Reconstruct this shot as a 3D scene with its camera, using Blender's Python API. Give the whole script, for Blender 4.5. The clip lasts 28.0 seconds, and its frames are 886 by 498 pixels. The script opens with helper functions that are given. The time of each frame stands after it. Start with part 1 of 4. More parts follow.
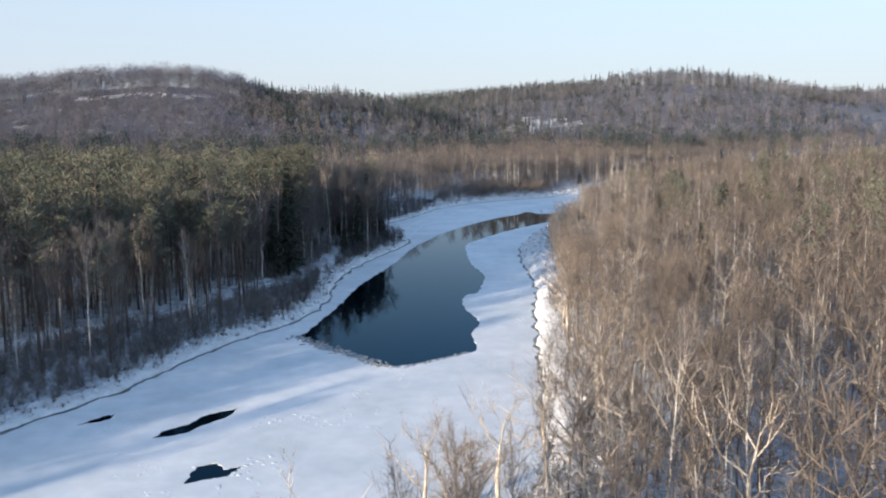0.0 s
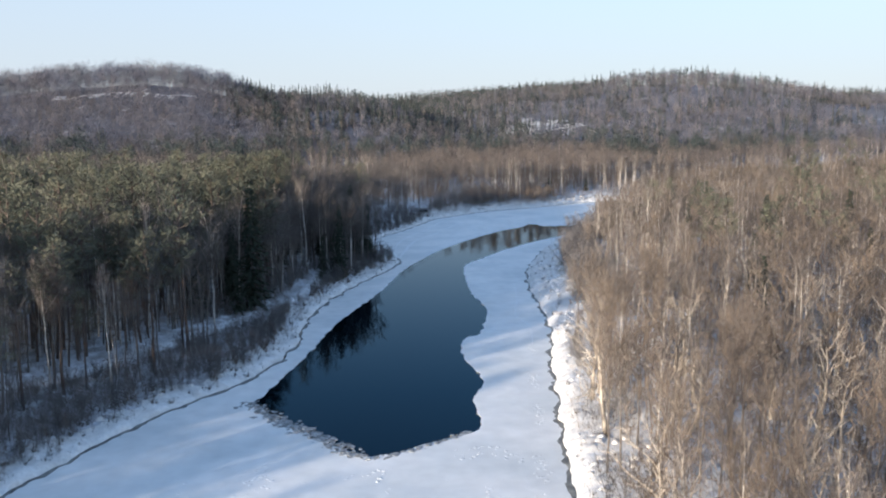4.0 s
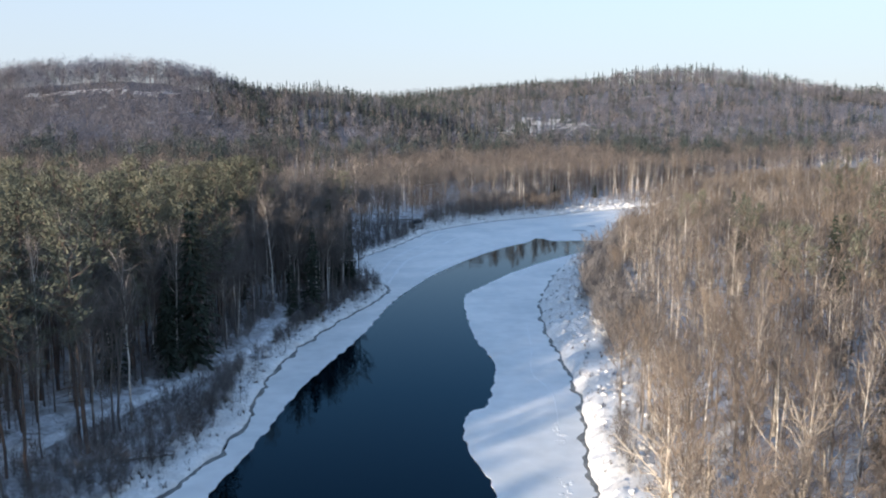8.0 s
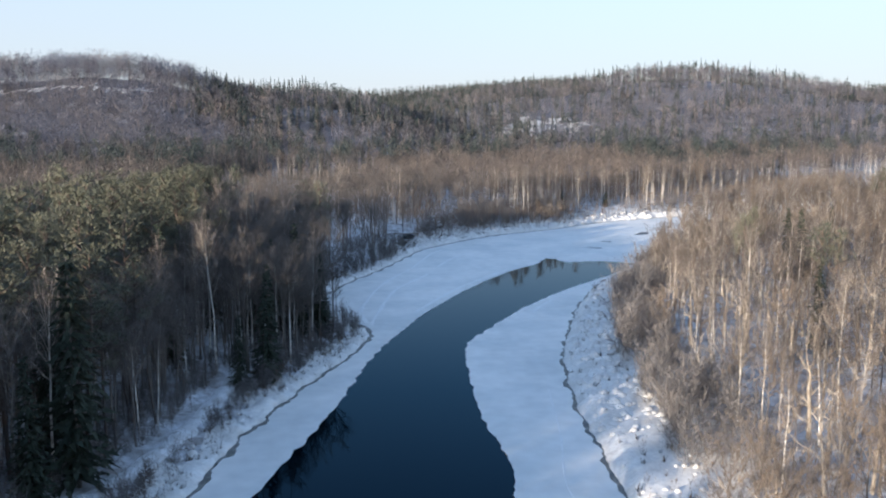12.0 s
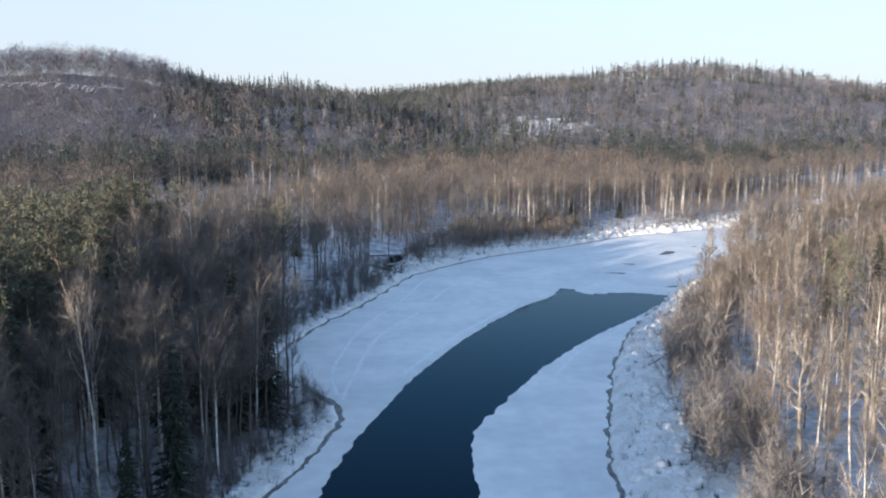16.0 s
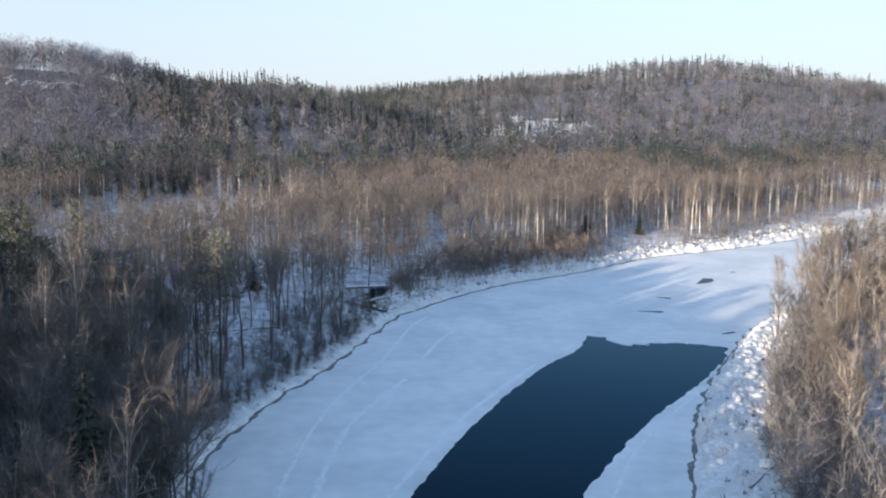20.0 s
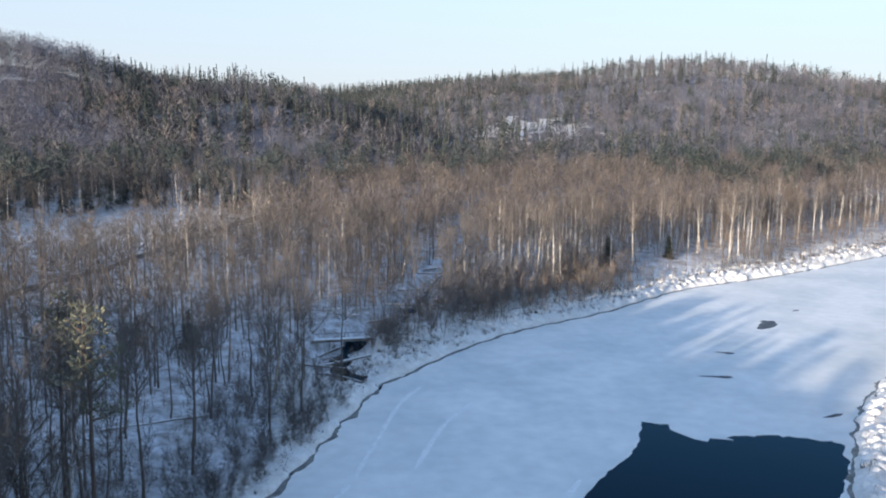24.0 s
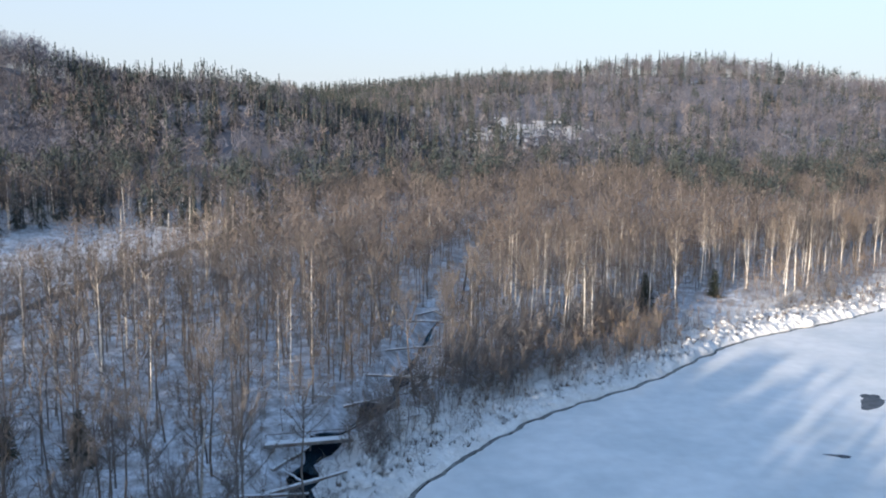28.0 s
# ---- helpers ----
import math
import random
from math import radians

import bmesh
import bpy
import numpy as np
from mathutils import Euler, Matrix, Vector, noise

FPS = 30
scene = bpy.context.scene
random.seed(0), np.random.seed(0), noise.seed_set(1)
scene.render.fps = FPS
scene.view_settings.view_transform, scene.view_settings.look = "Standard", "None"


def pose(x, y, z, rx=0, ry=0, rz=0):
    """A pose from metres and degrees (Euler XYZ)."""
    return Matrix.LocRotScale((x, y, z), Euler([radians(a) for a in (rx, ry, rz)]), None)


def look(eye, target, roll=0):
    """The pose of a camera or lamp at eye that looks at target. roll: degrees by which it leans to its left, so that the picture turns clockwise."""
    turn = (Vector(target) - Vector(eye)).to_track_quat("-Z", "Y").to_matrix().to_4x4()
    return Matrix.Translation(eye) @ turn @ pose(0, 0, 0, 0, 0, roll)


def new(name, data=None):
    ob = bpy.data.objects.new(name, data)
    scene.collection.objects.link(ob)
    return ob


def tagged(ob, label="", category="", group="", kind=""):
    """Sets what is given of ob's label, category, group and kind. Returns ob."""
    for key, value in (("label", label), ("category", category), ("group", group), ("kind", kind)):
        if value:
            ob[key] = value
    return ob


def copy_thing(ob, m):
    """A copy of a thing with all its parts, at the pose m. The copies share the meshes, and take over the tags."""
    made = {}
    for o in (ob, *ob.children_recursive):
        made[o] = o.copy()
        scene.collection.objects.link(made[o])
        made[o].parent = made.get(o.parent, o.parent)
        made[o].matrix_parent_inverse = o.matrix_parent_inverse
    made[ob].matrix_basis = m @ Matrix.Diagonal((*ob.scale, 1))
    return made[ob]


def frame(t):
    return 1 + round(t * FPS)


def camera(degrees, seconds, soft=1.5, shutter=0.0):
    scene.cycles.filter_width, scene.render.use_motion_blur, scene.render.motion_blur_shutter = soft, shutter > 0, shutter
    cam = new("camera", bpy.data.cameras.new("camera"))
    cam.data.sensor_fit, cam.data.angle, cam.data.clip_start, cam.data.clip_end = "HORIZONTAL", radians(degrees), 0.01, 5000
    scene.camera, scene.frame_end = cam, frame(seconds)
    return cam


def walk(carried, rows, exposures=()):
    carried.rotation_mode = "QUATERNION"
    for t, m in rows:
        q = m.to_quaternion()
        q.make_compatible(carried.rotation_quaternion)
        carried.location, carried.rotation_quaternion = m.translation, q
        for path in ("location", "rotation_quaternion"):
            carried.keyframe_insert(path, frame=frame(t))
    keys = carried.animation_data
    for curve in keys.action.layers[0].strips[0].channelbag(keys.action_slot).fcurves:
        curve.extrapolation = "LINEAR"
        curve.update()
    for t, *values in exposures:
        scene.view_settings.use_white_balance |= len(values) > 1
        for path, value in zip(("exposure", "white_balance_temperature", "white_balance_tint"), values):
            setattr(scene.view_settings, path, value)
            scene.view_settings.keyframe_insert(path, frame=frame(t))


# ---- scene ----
cam = camera(53.5, 28.0, soft=2.0)
# seconds, x, y, z, pitch, roll, yaw
PATH = [
    (0, 0.00, 0.00, 36.00, -8.079, 0.232, -7.227),
    (1, 1.12, 8.03, 36.14, -8.036, 0.183, -7.290),
    (2, 2.25, 16.33, 36.33, -8.018, 0.139, -7.347),
    (3, 3.38, 24.88, 36.56, -8.021, 0.100, -7.403),
    (4, 4.54, 33.66, 36.83, -8.038, 0.066, -7.458),
    (5, 5.70, 42.67, 37.11, -8.065, 0.036, -7.516),
    (6, 6.89, 51.91, 37.40, -8.098, 0.010, -7.579),
    (7, 8.09, 61.36, 37.69, -8.135, -0.013, -7.649),
    (8, 9.32, 71.04, 37.98, -8.171, -0.034, -7.726),
    (9, 10.57, 80.93, 38.24, -8.206, -0.053, -7.813),
    (10, 11.84, 91.02, 38.49, -8.239, -0.070, -7.911),
    (11, 13.13, 101.33, 38.71, -8.267, -0.086, -8.020),
    (12, 14.44, 111.83, 38.91, -8.291, -0.103, -8.140),
    (13, 15.78, 122.51, 39.08, -8.311, -0.119, -8.274),
    (14, 17.13, 133.37, 39.22, -8.326, -0.136, -8.420),
    (15, 18.50, 144.39, 39.34, -8.338, -0.155, -8.579),
    (16, 19.89, 155.55, 39.43, -8.346, -0.175, -8.750),
    (17, 21.29, 166.84, 39.51, -8.352, -0.198, -8.935),
    (18, 22.70, 178.22, 39.57, -8.356, -0.224, -9.131),
    (19, 24.12, 189.68, 39.63, -8.359, -0.254, -9.340),
    (20, 25.54, 201.18, 39.69, -8.362, -0.288, -9.559),
    (21, 26.97, 212.70, 39.77, -8.366, -0.326, -9.790),
    (22, 28.38, 224.21, 39.86, -8.372, -0.370, -10.030),
    (23, 29.79, 235.68, 40.00, -8.380, -0.419, -10.280),
    (24, 31.17, 247.07, 40.18, -8.390, -0.475, -10.537),
    (25, 32.54, 258.36, 40.43, -8.402, -0.537, -10.802),
    (26, 33.88, 269.52, 40.76, -8.416, -0.608, -11.074),
    (27, 35.18, 280.52, 41.18, -8.431, -0.686, -11.351),
    (28, 36.44, 291.35, 41.73, -8.446, -0.772, -11.632),
]
walk(cam, [(t, pose(x, y, z, 90 + p, r, w)) for t, x, y, z, p, r, w in PATH],
     exposures=[(0.0, 1.0, 5600, 11), (9.0, 1.06, 5600, 11), (17.0, 1.15, 5600, 11), (28.0, 1.06, 5600, 11)])

# ---- world and sun ----
SUN_FROM = Vector((-0.76, -0.65, 0.0)).normalized()
SUN_UP = radians(9.0)
world = bpy.data.worlds.new("world")
scene.world = world
world.use_nodes = True
wt = world.node_tree
sky = wt.nodes.new("ShaderNodeTexSky")
sky.sky_type = 'NISHITA'
sky.sun_disc = False
sky.sun_elevation = SUN_UP
sky.sun_rotation = math.atan2(SUN_FROM.x, SUN_FROM.y)
sky.air_density, sky.dust_density, sky.ozone_density = 1.0, 0.3, 1.7
wt.nodes["Background"].inputs[1].default_value = 0.158
# winter haze pales the clear sky towards the horizon
haze = wt.nodes.new("ShaderNodeMix")
haze.data_type = 'RGBA'
coord, split, rise = (wt.nodes.new(n) for n in ("ShaderNodeTexCoord", "ShaderNodeSeparateXYZ", "ShaderNodeMapRange"))
rise.interpolation_type = 'SMOOTHSTEP'
rise.inputs[1].default_value, rise.inputs[2].default_value, rise.inputs[3].default_value, rise.inputs[4].default_value = 0.0, 0.52, 0.9, 0.13
wt.links.new(coord.outputs["Generated"], split.inputs[0])
wt.links.new(split.outputs["Z"], rise.inputs[0])
wt.links.new(rise.outputs[0], haze.inputs["Factor"])
haze.inputs["B"].default_value = (2.22, 2.24, 2.26, 1)
wt.links.new(sky.outputs[0], haze.inputs["A"])
wt.links.new(haze.outputs["Result"], wt.nodes["Background"].inputs[0])
sun = new("sun", bpy.data.lights.new("sun", 'SUN'))
sun.data.energy, sun.data.angle, sun.data.color = 4.5, radians(0.55), (1.0, 0.79, 0.54)
sun.matrix_world = look((0, 0, 200), Vector((0, 0, 200)) - (SUN_FROM * math.cos(SUN_UP) + Vector((0, 0, math.sin(SUN_UP)))))

# ---- materials ----
def material(name, colour, rough=0.85, var=0.25, scale=2.0, fine=25.0, bump=0.3, tint=None, spread=0.0, spec=0.3):
    """Noise at two scales varies the base colour; tint is a second colour that the coarse noise brings in; spread varies it from object to object."""
    m = bpy.data.materials.new(name)
    m.use_nodes = True
    t = m.node_tree
    n, link = t.nodes, t.links.new
    b = n["Principled BSDF"]
    b.inputs["Roughness"].default_value = rough
    b.inputs["Specular IOR Level"].default_value = spec
    geo = n.new("ShaderNodeNewGeometry")
    big, small = n.new("ShaderNodeTexNoise"), n.new("ShaderNodeTexNoise")
    for node, s in ((big, scale), (small, fine)):
        node.inputs["Scale"].default_value = s
        node.inputs["Detail"].default_value = 3
        link(geo.outputs["Position"], node.inputs["Vector"])
    mix = n.new("ShaderNodeMix")
    mix.data_type = 'RGBA'
    mix.inputs["A"].default_value = (*colour, 1)
    mix.inputs["B"].default_value = (*(tint or [c * 0.6 for c in colour]), 1)
    ramp = n.new("ShaderNodeMapRange")
    ramp.inputs[1].default_value, ramp.inputs[2].default_value = 0.4, 0.65
    link(big.outputs[0], ramp.inputs[0])
    link(ramp.outputs[0], mix.inputs["Factor"])
    hsv = n.new("ShaderNodeHueSaturation")
    value = n.new("ShaderNodeMapRange")
    value.inputs[1].default_value, value.inputs[2].default_value = 0.3, 0.7
    value.inputs[3].default_value, value.inputs[4].default_value = 1 - var, 1 + var
    link(small.outputs[0], value.inputs[0])
    link(mix.outputs["Result"], hsv.inputs["Color"])
    last = value.outputs[0]
    if spread:
        info = n.new("ShaderNodeObjectInfo")
        per = n.new("ShaderNodeMapRange")
        per.inputs[3].default_value, per.inputs[4].default_value = 1 - spread, 1 + spread
        link(info.outputs["Random"], per.inputs[0])
        times = n.new("ShaderNodeMath")
        times.operation = 'MULTIPLY'
        link(per.outputs[0], times.inputs[0])
        link(last, times.inputs[1])
        last = times.outputs[0]
    link(last, hsv.inputs["Value"])
    link(hsv.outputs[0], b.inputs["Base Color"])
    if bump:
        bn = n.new("ShaderNodeBump")
        bn.inputs["Strength"].default_value = bump
        bn.inputs["Distance"].default_value = 0.1
        link(small.outputs[0], bn.inputs["Height"])
        link(bn.outputs[0], b.inputs["Normal"])
    return m


# forest snow is darkened and mottled for litter and for shade under crowns
M_SNOW = material("dimmed_forest_snow", (0.68, 0.69, 0.72), 0.75, 0.28, 0.35, 1.3, 0.6, (0.36, 0.34, 0.33))
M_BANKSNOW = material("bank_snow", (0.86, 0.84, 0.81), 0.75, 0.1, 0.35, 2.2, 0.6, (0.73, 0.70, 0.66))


def litter_and_haze_on_slopes(m):
    """Steep wooded slopes above the valley: thin snow with litter, coloured violet-grey for shade and haze."""
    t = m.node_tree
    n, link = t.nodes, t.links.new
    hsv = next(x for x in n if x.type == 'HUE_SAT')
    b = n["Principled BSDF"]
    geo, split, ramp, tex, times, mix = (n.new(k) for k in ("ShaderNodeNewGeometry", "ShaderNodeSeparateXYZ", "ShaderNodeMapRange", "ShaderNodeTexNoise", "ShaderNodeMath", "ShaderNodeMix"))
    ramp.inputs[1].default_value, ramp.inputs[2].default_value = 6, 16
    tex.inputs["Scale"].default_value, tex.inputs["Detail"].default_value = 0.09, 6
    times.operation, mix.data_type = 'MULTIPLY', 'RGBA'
    # litter tone pushed towards violet, with shade and haze put into it
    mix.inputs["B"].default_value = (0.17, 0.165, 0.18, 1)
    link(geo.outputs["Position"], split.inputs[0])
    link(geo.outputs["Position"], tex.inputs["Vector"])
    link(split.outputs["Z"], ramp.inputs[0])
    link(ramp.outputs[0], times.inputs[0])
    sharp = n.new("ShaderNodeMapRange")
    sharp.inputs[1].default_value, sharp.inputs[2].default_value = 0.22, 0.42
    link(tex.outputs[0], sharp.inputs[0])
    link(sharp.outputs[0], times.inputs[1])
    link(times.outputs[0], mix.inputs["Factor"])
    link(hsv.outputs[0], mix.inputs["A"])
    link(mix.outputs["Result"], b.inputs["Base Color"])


litter_and_haze_on_slopes(M_SNOW)
M_ICE = material("snowy_ice", (0.88, 0.865, 0.835), 0.6, 0.06, 0.07, 0.4, 0.25, (0.74, 0.75, 0.735))
M_BARK = material("dark_bark", (0.140, 0.120, 0.105), 0.9, 0.35, 1.2, 18, 0.5, (0.180, 0.160, 0.142), 0.25)
M_PALEBARK = material("pale_grey_bark", (0.46, 0.41, 0.35), 0.85, 0.3, 0.9, 14, 0.4, (0.22, 0.19, 0.16), 0.2)
M_WILLOW = material("pale_willow_bark", (0.54, 0.475, 0.39), 0.85, 0.3, 0.9, 14, 0.4, (0.34, 0.29, 0.24), 0.15)
M_BIRCH = material("birch_bark", (0.76, 0.72, 0.66), 0.8, 0.4, 1.5, 9, 0.3, (0.40, 0.35, 0.30), 0.15)
M_PINEBARK = material("pine_bark", (0.088, 0.074, 0.066), 0.9, 0.3, 0.5, 15, 0.5, (0.125, 0.088, 0.068), 0.2)
M_TWIG = material("brown_twigs", (0.212, 0.164, 0.122), 0.9, 0.3, 0.06, 0.22, 0, (0.160, 0.130, 0.108), 0.2)
M_GREYTWIG = material("grey_brown_twigs", (0.150, 0.131, 0.118), 0.9, 0.3, 0.06, 0.22, 0, (0.116, 0.105, 0.099), 0.2)
M_BIRCHTWIG = material("reddish_birch_twigs", (0.165, 0.138, 0.121), 0.9, 0.3, 0.06, 0.22, 0, (0.140, 0.119, 0.108), 0.2)
M_PINE = material("pine_needles", (0.142, 0.140, 0.098), 0.8, 0.3, 0.12, 0.5, 0, (0.080, 0.088, 0.064), 0.25)
M_SPRUCE = material("spruce_needles", (0.030, 0.041, 0.028), 0.8, 0.4, 0.3, 1.5, 0, (0.046, 0.053, 0.036), 0.2)
# hill twigs and far needles are shifted blue-grey: distance haze put into the colour
M_HILLTWIG = material("hazed_hill_twigs", (0.118, 0.124, 0.162), 0.9, 0.32, 0.03, 0.14, 0, (0.145, 0.134, 0.146))
M_HILLDARK = material("hazed_dark_hill_twigs", (0.088, 0.088, 0.108), 0.9, 0.3, 0.03, 0.14, 0, (0.105, 0.095, 0.098))
M_HILLPALE = material("hazed_pale_hill_twigs", (0.190, 0.178, 0.190), 0.9, 0.3, 0.03, 0.14, 0, (0.190, 0.160, 0.150))
M_FARPINE = material("hazed_conifer_needles", (0.038, 0.050, 0.050), 0.8, 0.35, 0.05, 0.14, 0, (0.056, 0.066, 0.060))
M_DRY = material("dry_shrubs", (0.19, 0.145, 0.11), 0.9, 0.35, 0.3, 4, 0, (0.14, 0.11, 0.09))
M_BUSH = material("dark_bush_twigs", (0.124, 0.117, 0.115), 0.9, 0.3, 0.3, 0.8, 0, (0.160, 0.144, 0.136), 0.3)
M_TUFT = material("dark_dry_stems", (0.075, 0.062, 0.052), 0.9, 0.35, 0.4, 3, 0, (0.14, 0.11, 0.08))
M_LOG = material("weathered_log", (0.16, 0.13, 0.11), 0.9, 0.3, 1, 12, 0.4, (0.3, 0.29, 0.28))
M_ROAD = material("cleared_road", (0.075, 0.07, 0.068), 0.8, 0.3, 0.6, 6, 0.3, (0.2, 0.2, 0.2))
M_SLUSH = material("wet_slush", (0.065, 0.072, 0.082), 0.6, 0.3, 0.8, 5, 0.3, (0.10, 0.11, 0.125))
M_EDGE = material("wet_edge_ice", (0.12, 0.12, 0.115), 0.55, 0.3, 0.6, 3, 0.2, (0.23, 0.23, 0.215))
M_CRUST = material("grey_ice_crust", (0.16, 0.16, 0.155), 0.4, 0.5, 1.5, 6, 0.3, (0.46, 0.47, 0.48))
M_RIDGE = material("drifted_snow", (0.93, 0.925, 0.91), 0.7, 0.08, 0.8, 2.5, 0.3, (0.84, 0.84, 0.83))
M_FRESH = material("fresh_snow", (0.90, 0.905, 0.91), 0.7, 0.04, 0.5, 3, 0.2, (0.86, 0.87, 0.88))
M_TRACK = material("trodden_snow", (0.88, 0.88, 0.89), 0.8, 0.12, 0.6, 4, 0.5, (0.66, 0.65, 0.64))


def water_material():
    m = bpy.data.materials.new("river_water")
    m.use_nodes = True
    n, link = m.node_tree.nodes, m.node_tree.links.new
    b = n["Principled BSDF"]
    b.inputs["Base Color"].default_value = (0.0004, 0.0024, 0.0048, 1)
    b.inputs["Roughness"].default_value = 0.5
    b.inputs["Specular IOR Level"].default_value = 0.0
    gloss, mirror, blend = n.new("ShaderNodeFresnel"), n.new("ShaderNodeBsdfGlossy"), n.new("ShaderNodeMixShader")
    gloss.inputs["IOR"].default_value = 1.2
    mirror.inputs["Roughness"].default_value = 0.03
    # steep views get a blue gloss colour, standing in for a deeper blue sky
    graze, sky_tint = n.new("ShaderNodeMapRange"), n.new("ShaderNodeMix")
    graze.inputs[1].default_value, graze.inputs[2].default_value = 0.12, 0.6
    sky_tint.data_type = 'RGBA'
    sky_tint.inputs["A"].default_value, sky_tint.inputs["B"].default_value = (0.24, 0.44, 0.62, 1), (0.86, 0.88, 0.9, 1)
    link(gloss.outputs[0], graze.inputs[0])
    link(graze.outputs[0], sky_tint.inputs["Factor"])
    link(sky_tint.outputs["Result"], mirror.inputs["Color"])
    link(gloss.outputs[0], blend.inputs[0])
    link(b.outputs[0], blend.inputs[1])
    link(mirror.outputs[0], blend.inputs[2])
    link(blend.outputs[0], n["Material Output"].inputs["Surface"])
    geo, tex, bump = n.new("ShaderNodeNewGeometry"), n.new("ShaderNodeTexNoise"), n.new("ShaderNodeBump")
    tex.inputs["Scale"].default_value = 0.6
    bump.inputs["Strength"].default_value, bump.inputs["Distance"].default_value = 0.03, 0.02
    link(geo.outputs["Position"], tex.inputs["Vector"])
    link(tex.outputs[0], bump.inputs["Height"])
    link(bump.outputs[0], mirror.inputs["Normal"])
    return m


M_WATER = water_material()


# ---- mesh helpers ----
def tri_mesh(name, V, F, mats, index=None, smooth=False):
    """A mesh of triangles from arrays."""
    V, F = np.asarray(V, np.float32), np.asarray(F, np.int32)
    me = bpy.data.meshes.new(name)
    me.vertices.add(len(V))
    me.vertices.foreach_set("co", V.ravel())
    me.loops.add(len(F) * 3)
    me.loops.foreach_set("vertex_index", F.ravel())
    me.polygons.add(len(F))
    me.polygons.foreach_set("loop_start", np.arange(len(F), dtype=np.int32) * 3)
    for m in mats:
        me.materials.append(m)
    if index is not None:
        me.polygons.foreach_set("material_index", np.asarray(index, np.int32))
    me.polygons.foreach_set("use_smooth", np.full(len(F), smooth))
    me.update(calc_edges=True)
    return me


def part(name, VF, mats, parent, label=""):
    """Links arrays (vertices, triangles, material slots) as one mesh under a thing."""
    ob = new(name, tri_mesh(name, VF[0], VF[1], mats if isinstance(mats, list) else [mats], VF[2] if len(VF) > 2 else None, smooth=name == "trunk"))
    ob.parent = parent
    return tagged(ob, label)


def join(pieces):
    V, F, k = [], [], 0
    for v, f in pieces:
        V.append(v)
        F.append(f + k)
        k += len(v)
    return np.concatenate(V), np.concatenate(F)


def tube(P, R, sides=5):
    P, R = np.asarray(P, float), np.asarray(R, float)
    n = len(P)
    d = np.gradient(P, axis=0)
    d /= np.linalg.norm(d, axis=1)[:, None] + 1e-9
    ref = np.where(np.abs(d[:, 2:]) < 0.9, [[0, 0, 1.0]], [[1.0, 0, 0]])
    u = np.cross(d, ref)
    u /= np.linalg.norm(u, axis=1)[:, None] + 1e-9
    w = np.cross(d, u)
    a = np.arange(sides) * 2 * np.pi / sides
    V = (P[:, None] + R[:, None, None] * (np.cos(a)[None, :, None] * u[:, None] + np.sin(a)[None, :, None] * w[:, None])).reshape(-1, 3)
    i, j = np.meshgrid(np.arange(n - 1), np.arange(sides), indexing="ij")
    a0, a1 = i * sides + j, i * sides + (j + 1) % sides
    F = np.stack([np.stack([a0, a1, a1 + sides], -1), np.stack([a0, a1 + sides, a0 + sides], -1)], 2).reshape(-1, 3)
    return V, F


def slivers(base, tip, width, rng, out=None, loose=0.45):
    """One thin triangle from each base to its tip; out: the way that its broad side faces, loosely."""
    d = tip - base
    if out is None:
        face = rng.normal(size=d.shape)
    else:
        face = out / (np.linalg.norm(out, axis=1)[:, None] + 1e-9) + rng.normal(0, loose, d.shape)
    s = np.cross(d, face)
    s *= (np.asarray(width).reshape(-1, 1) / 2) / (np.linalg.norm(s, axis=1)[:, None] + 1e-9)
    V = np.stack([base - s, base + s, tip], 1).reshape(-1, 3)
    return V, np.arange(len(V)).reshape(-1, 3)


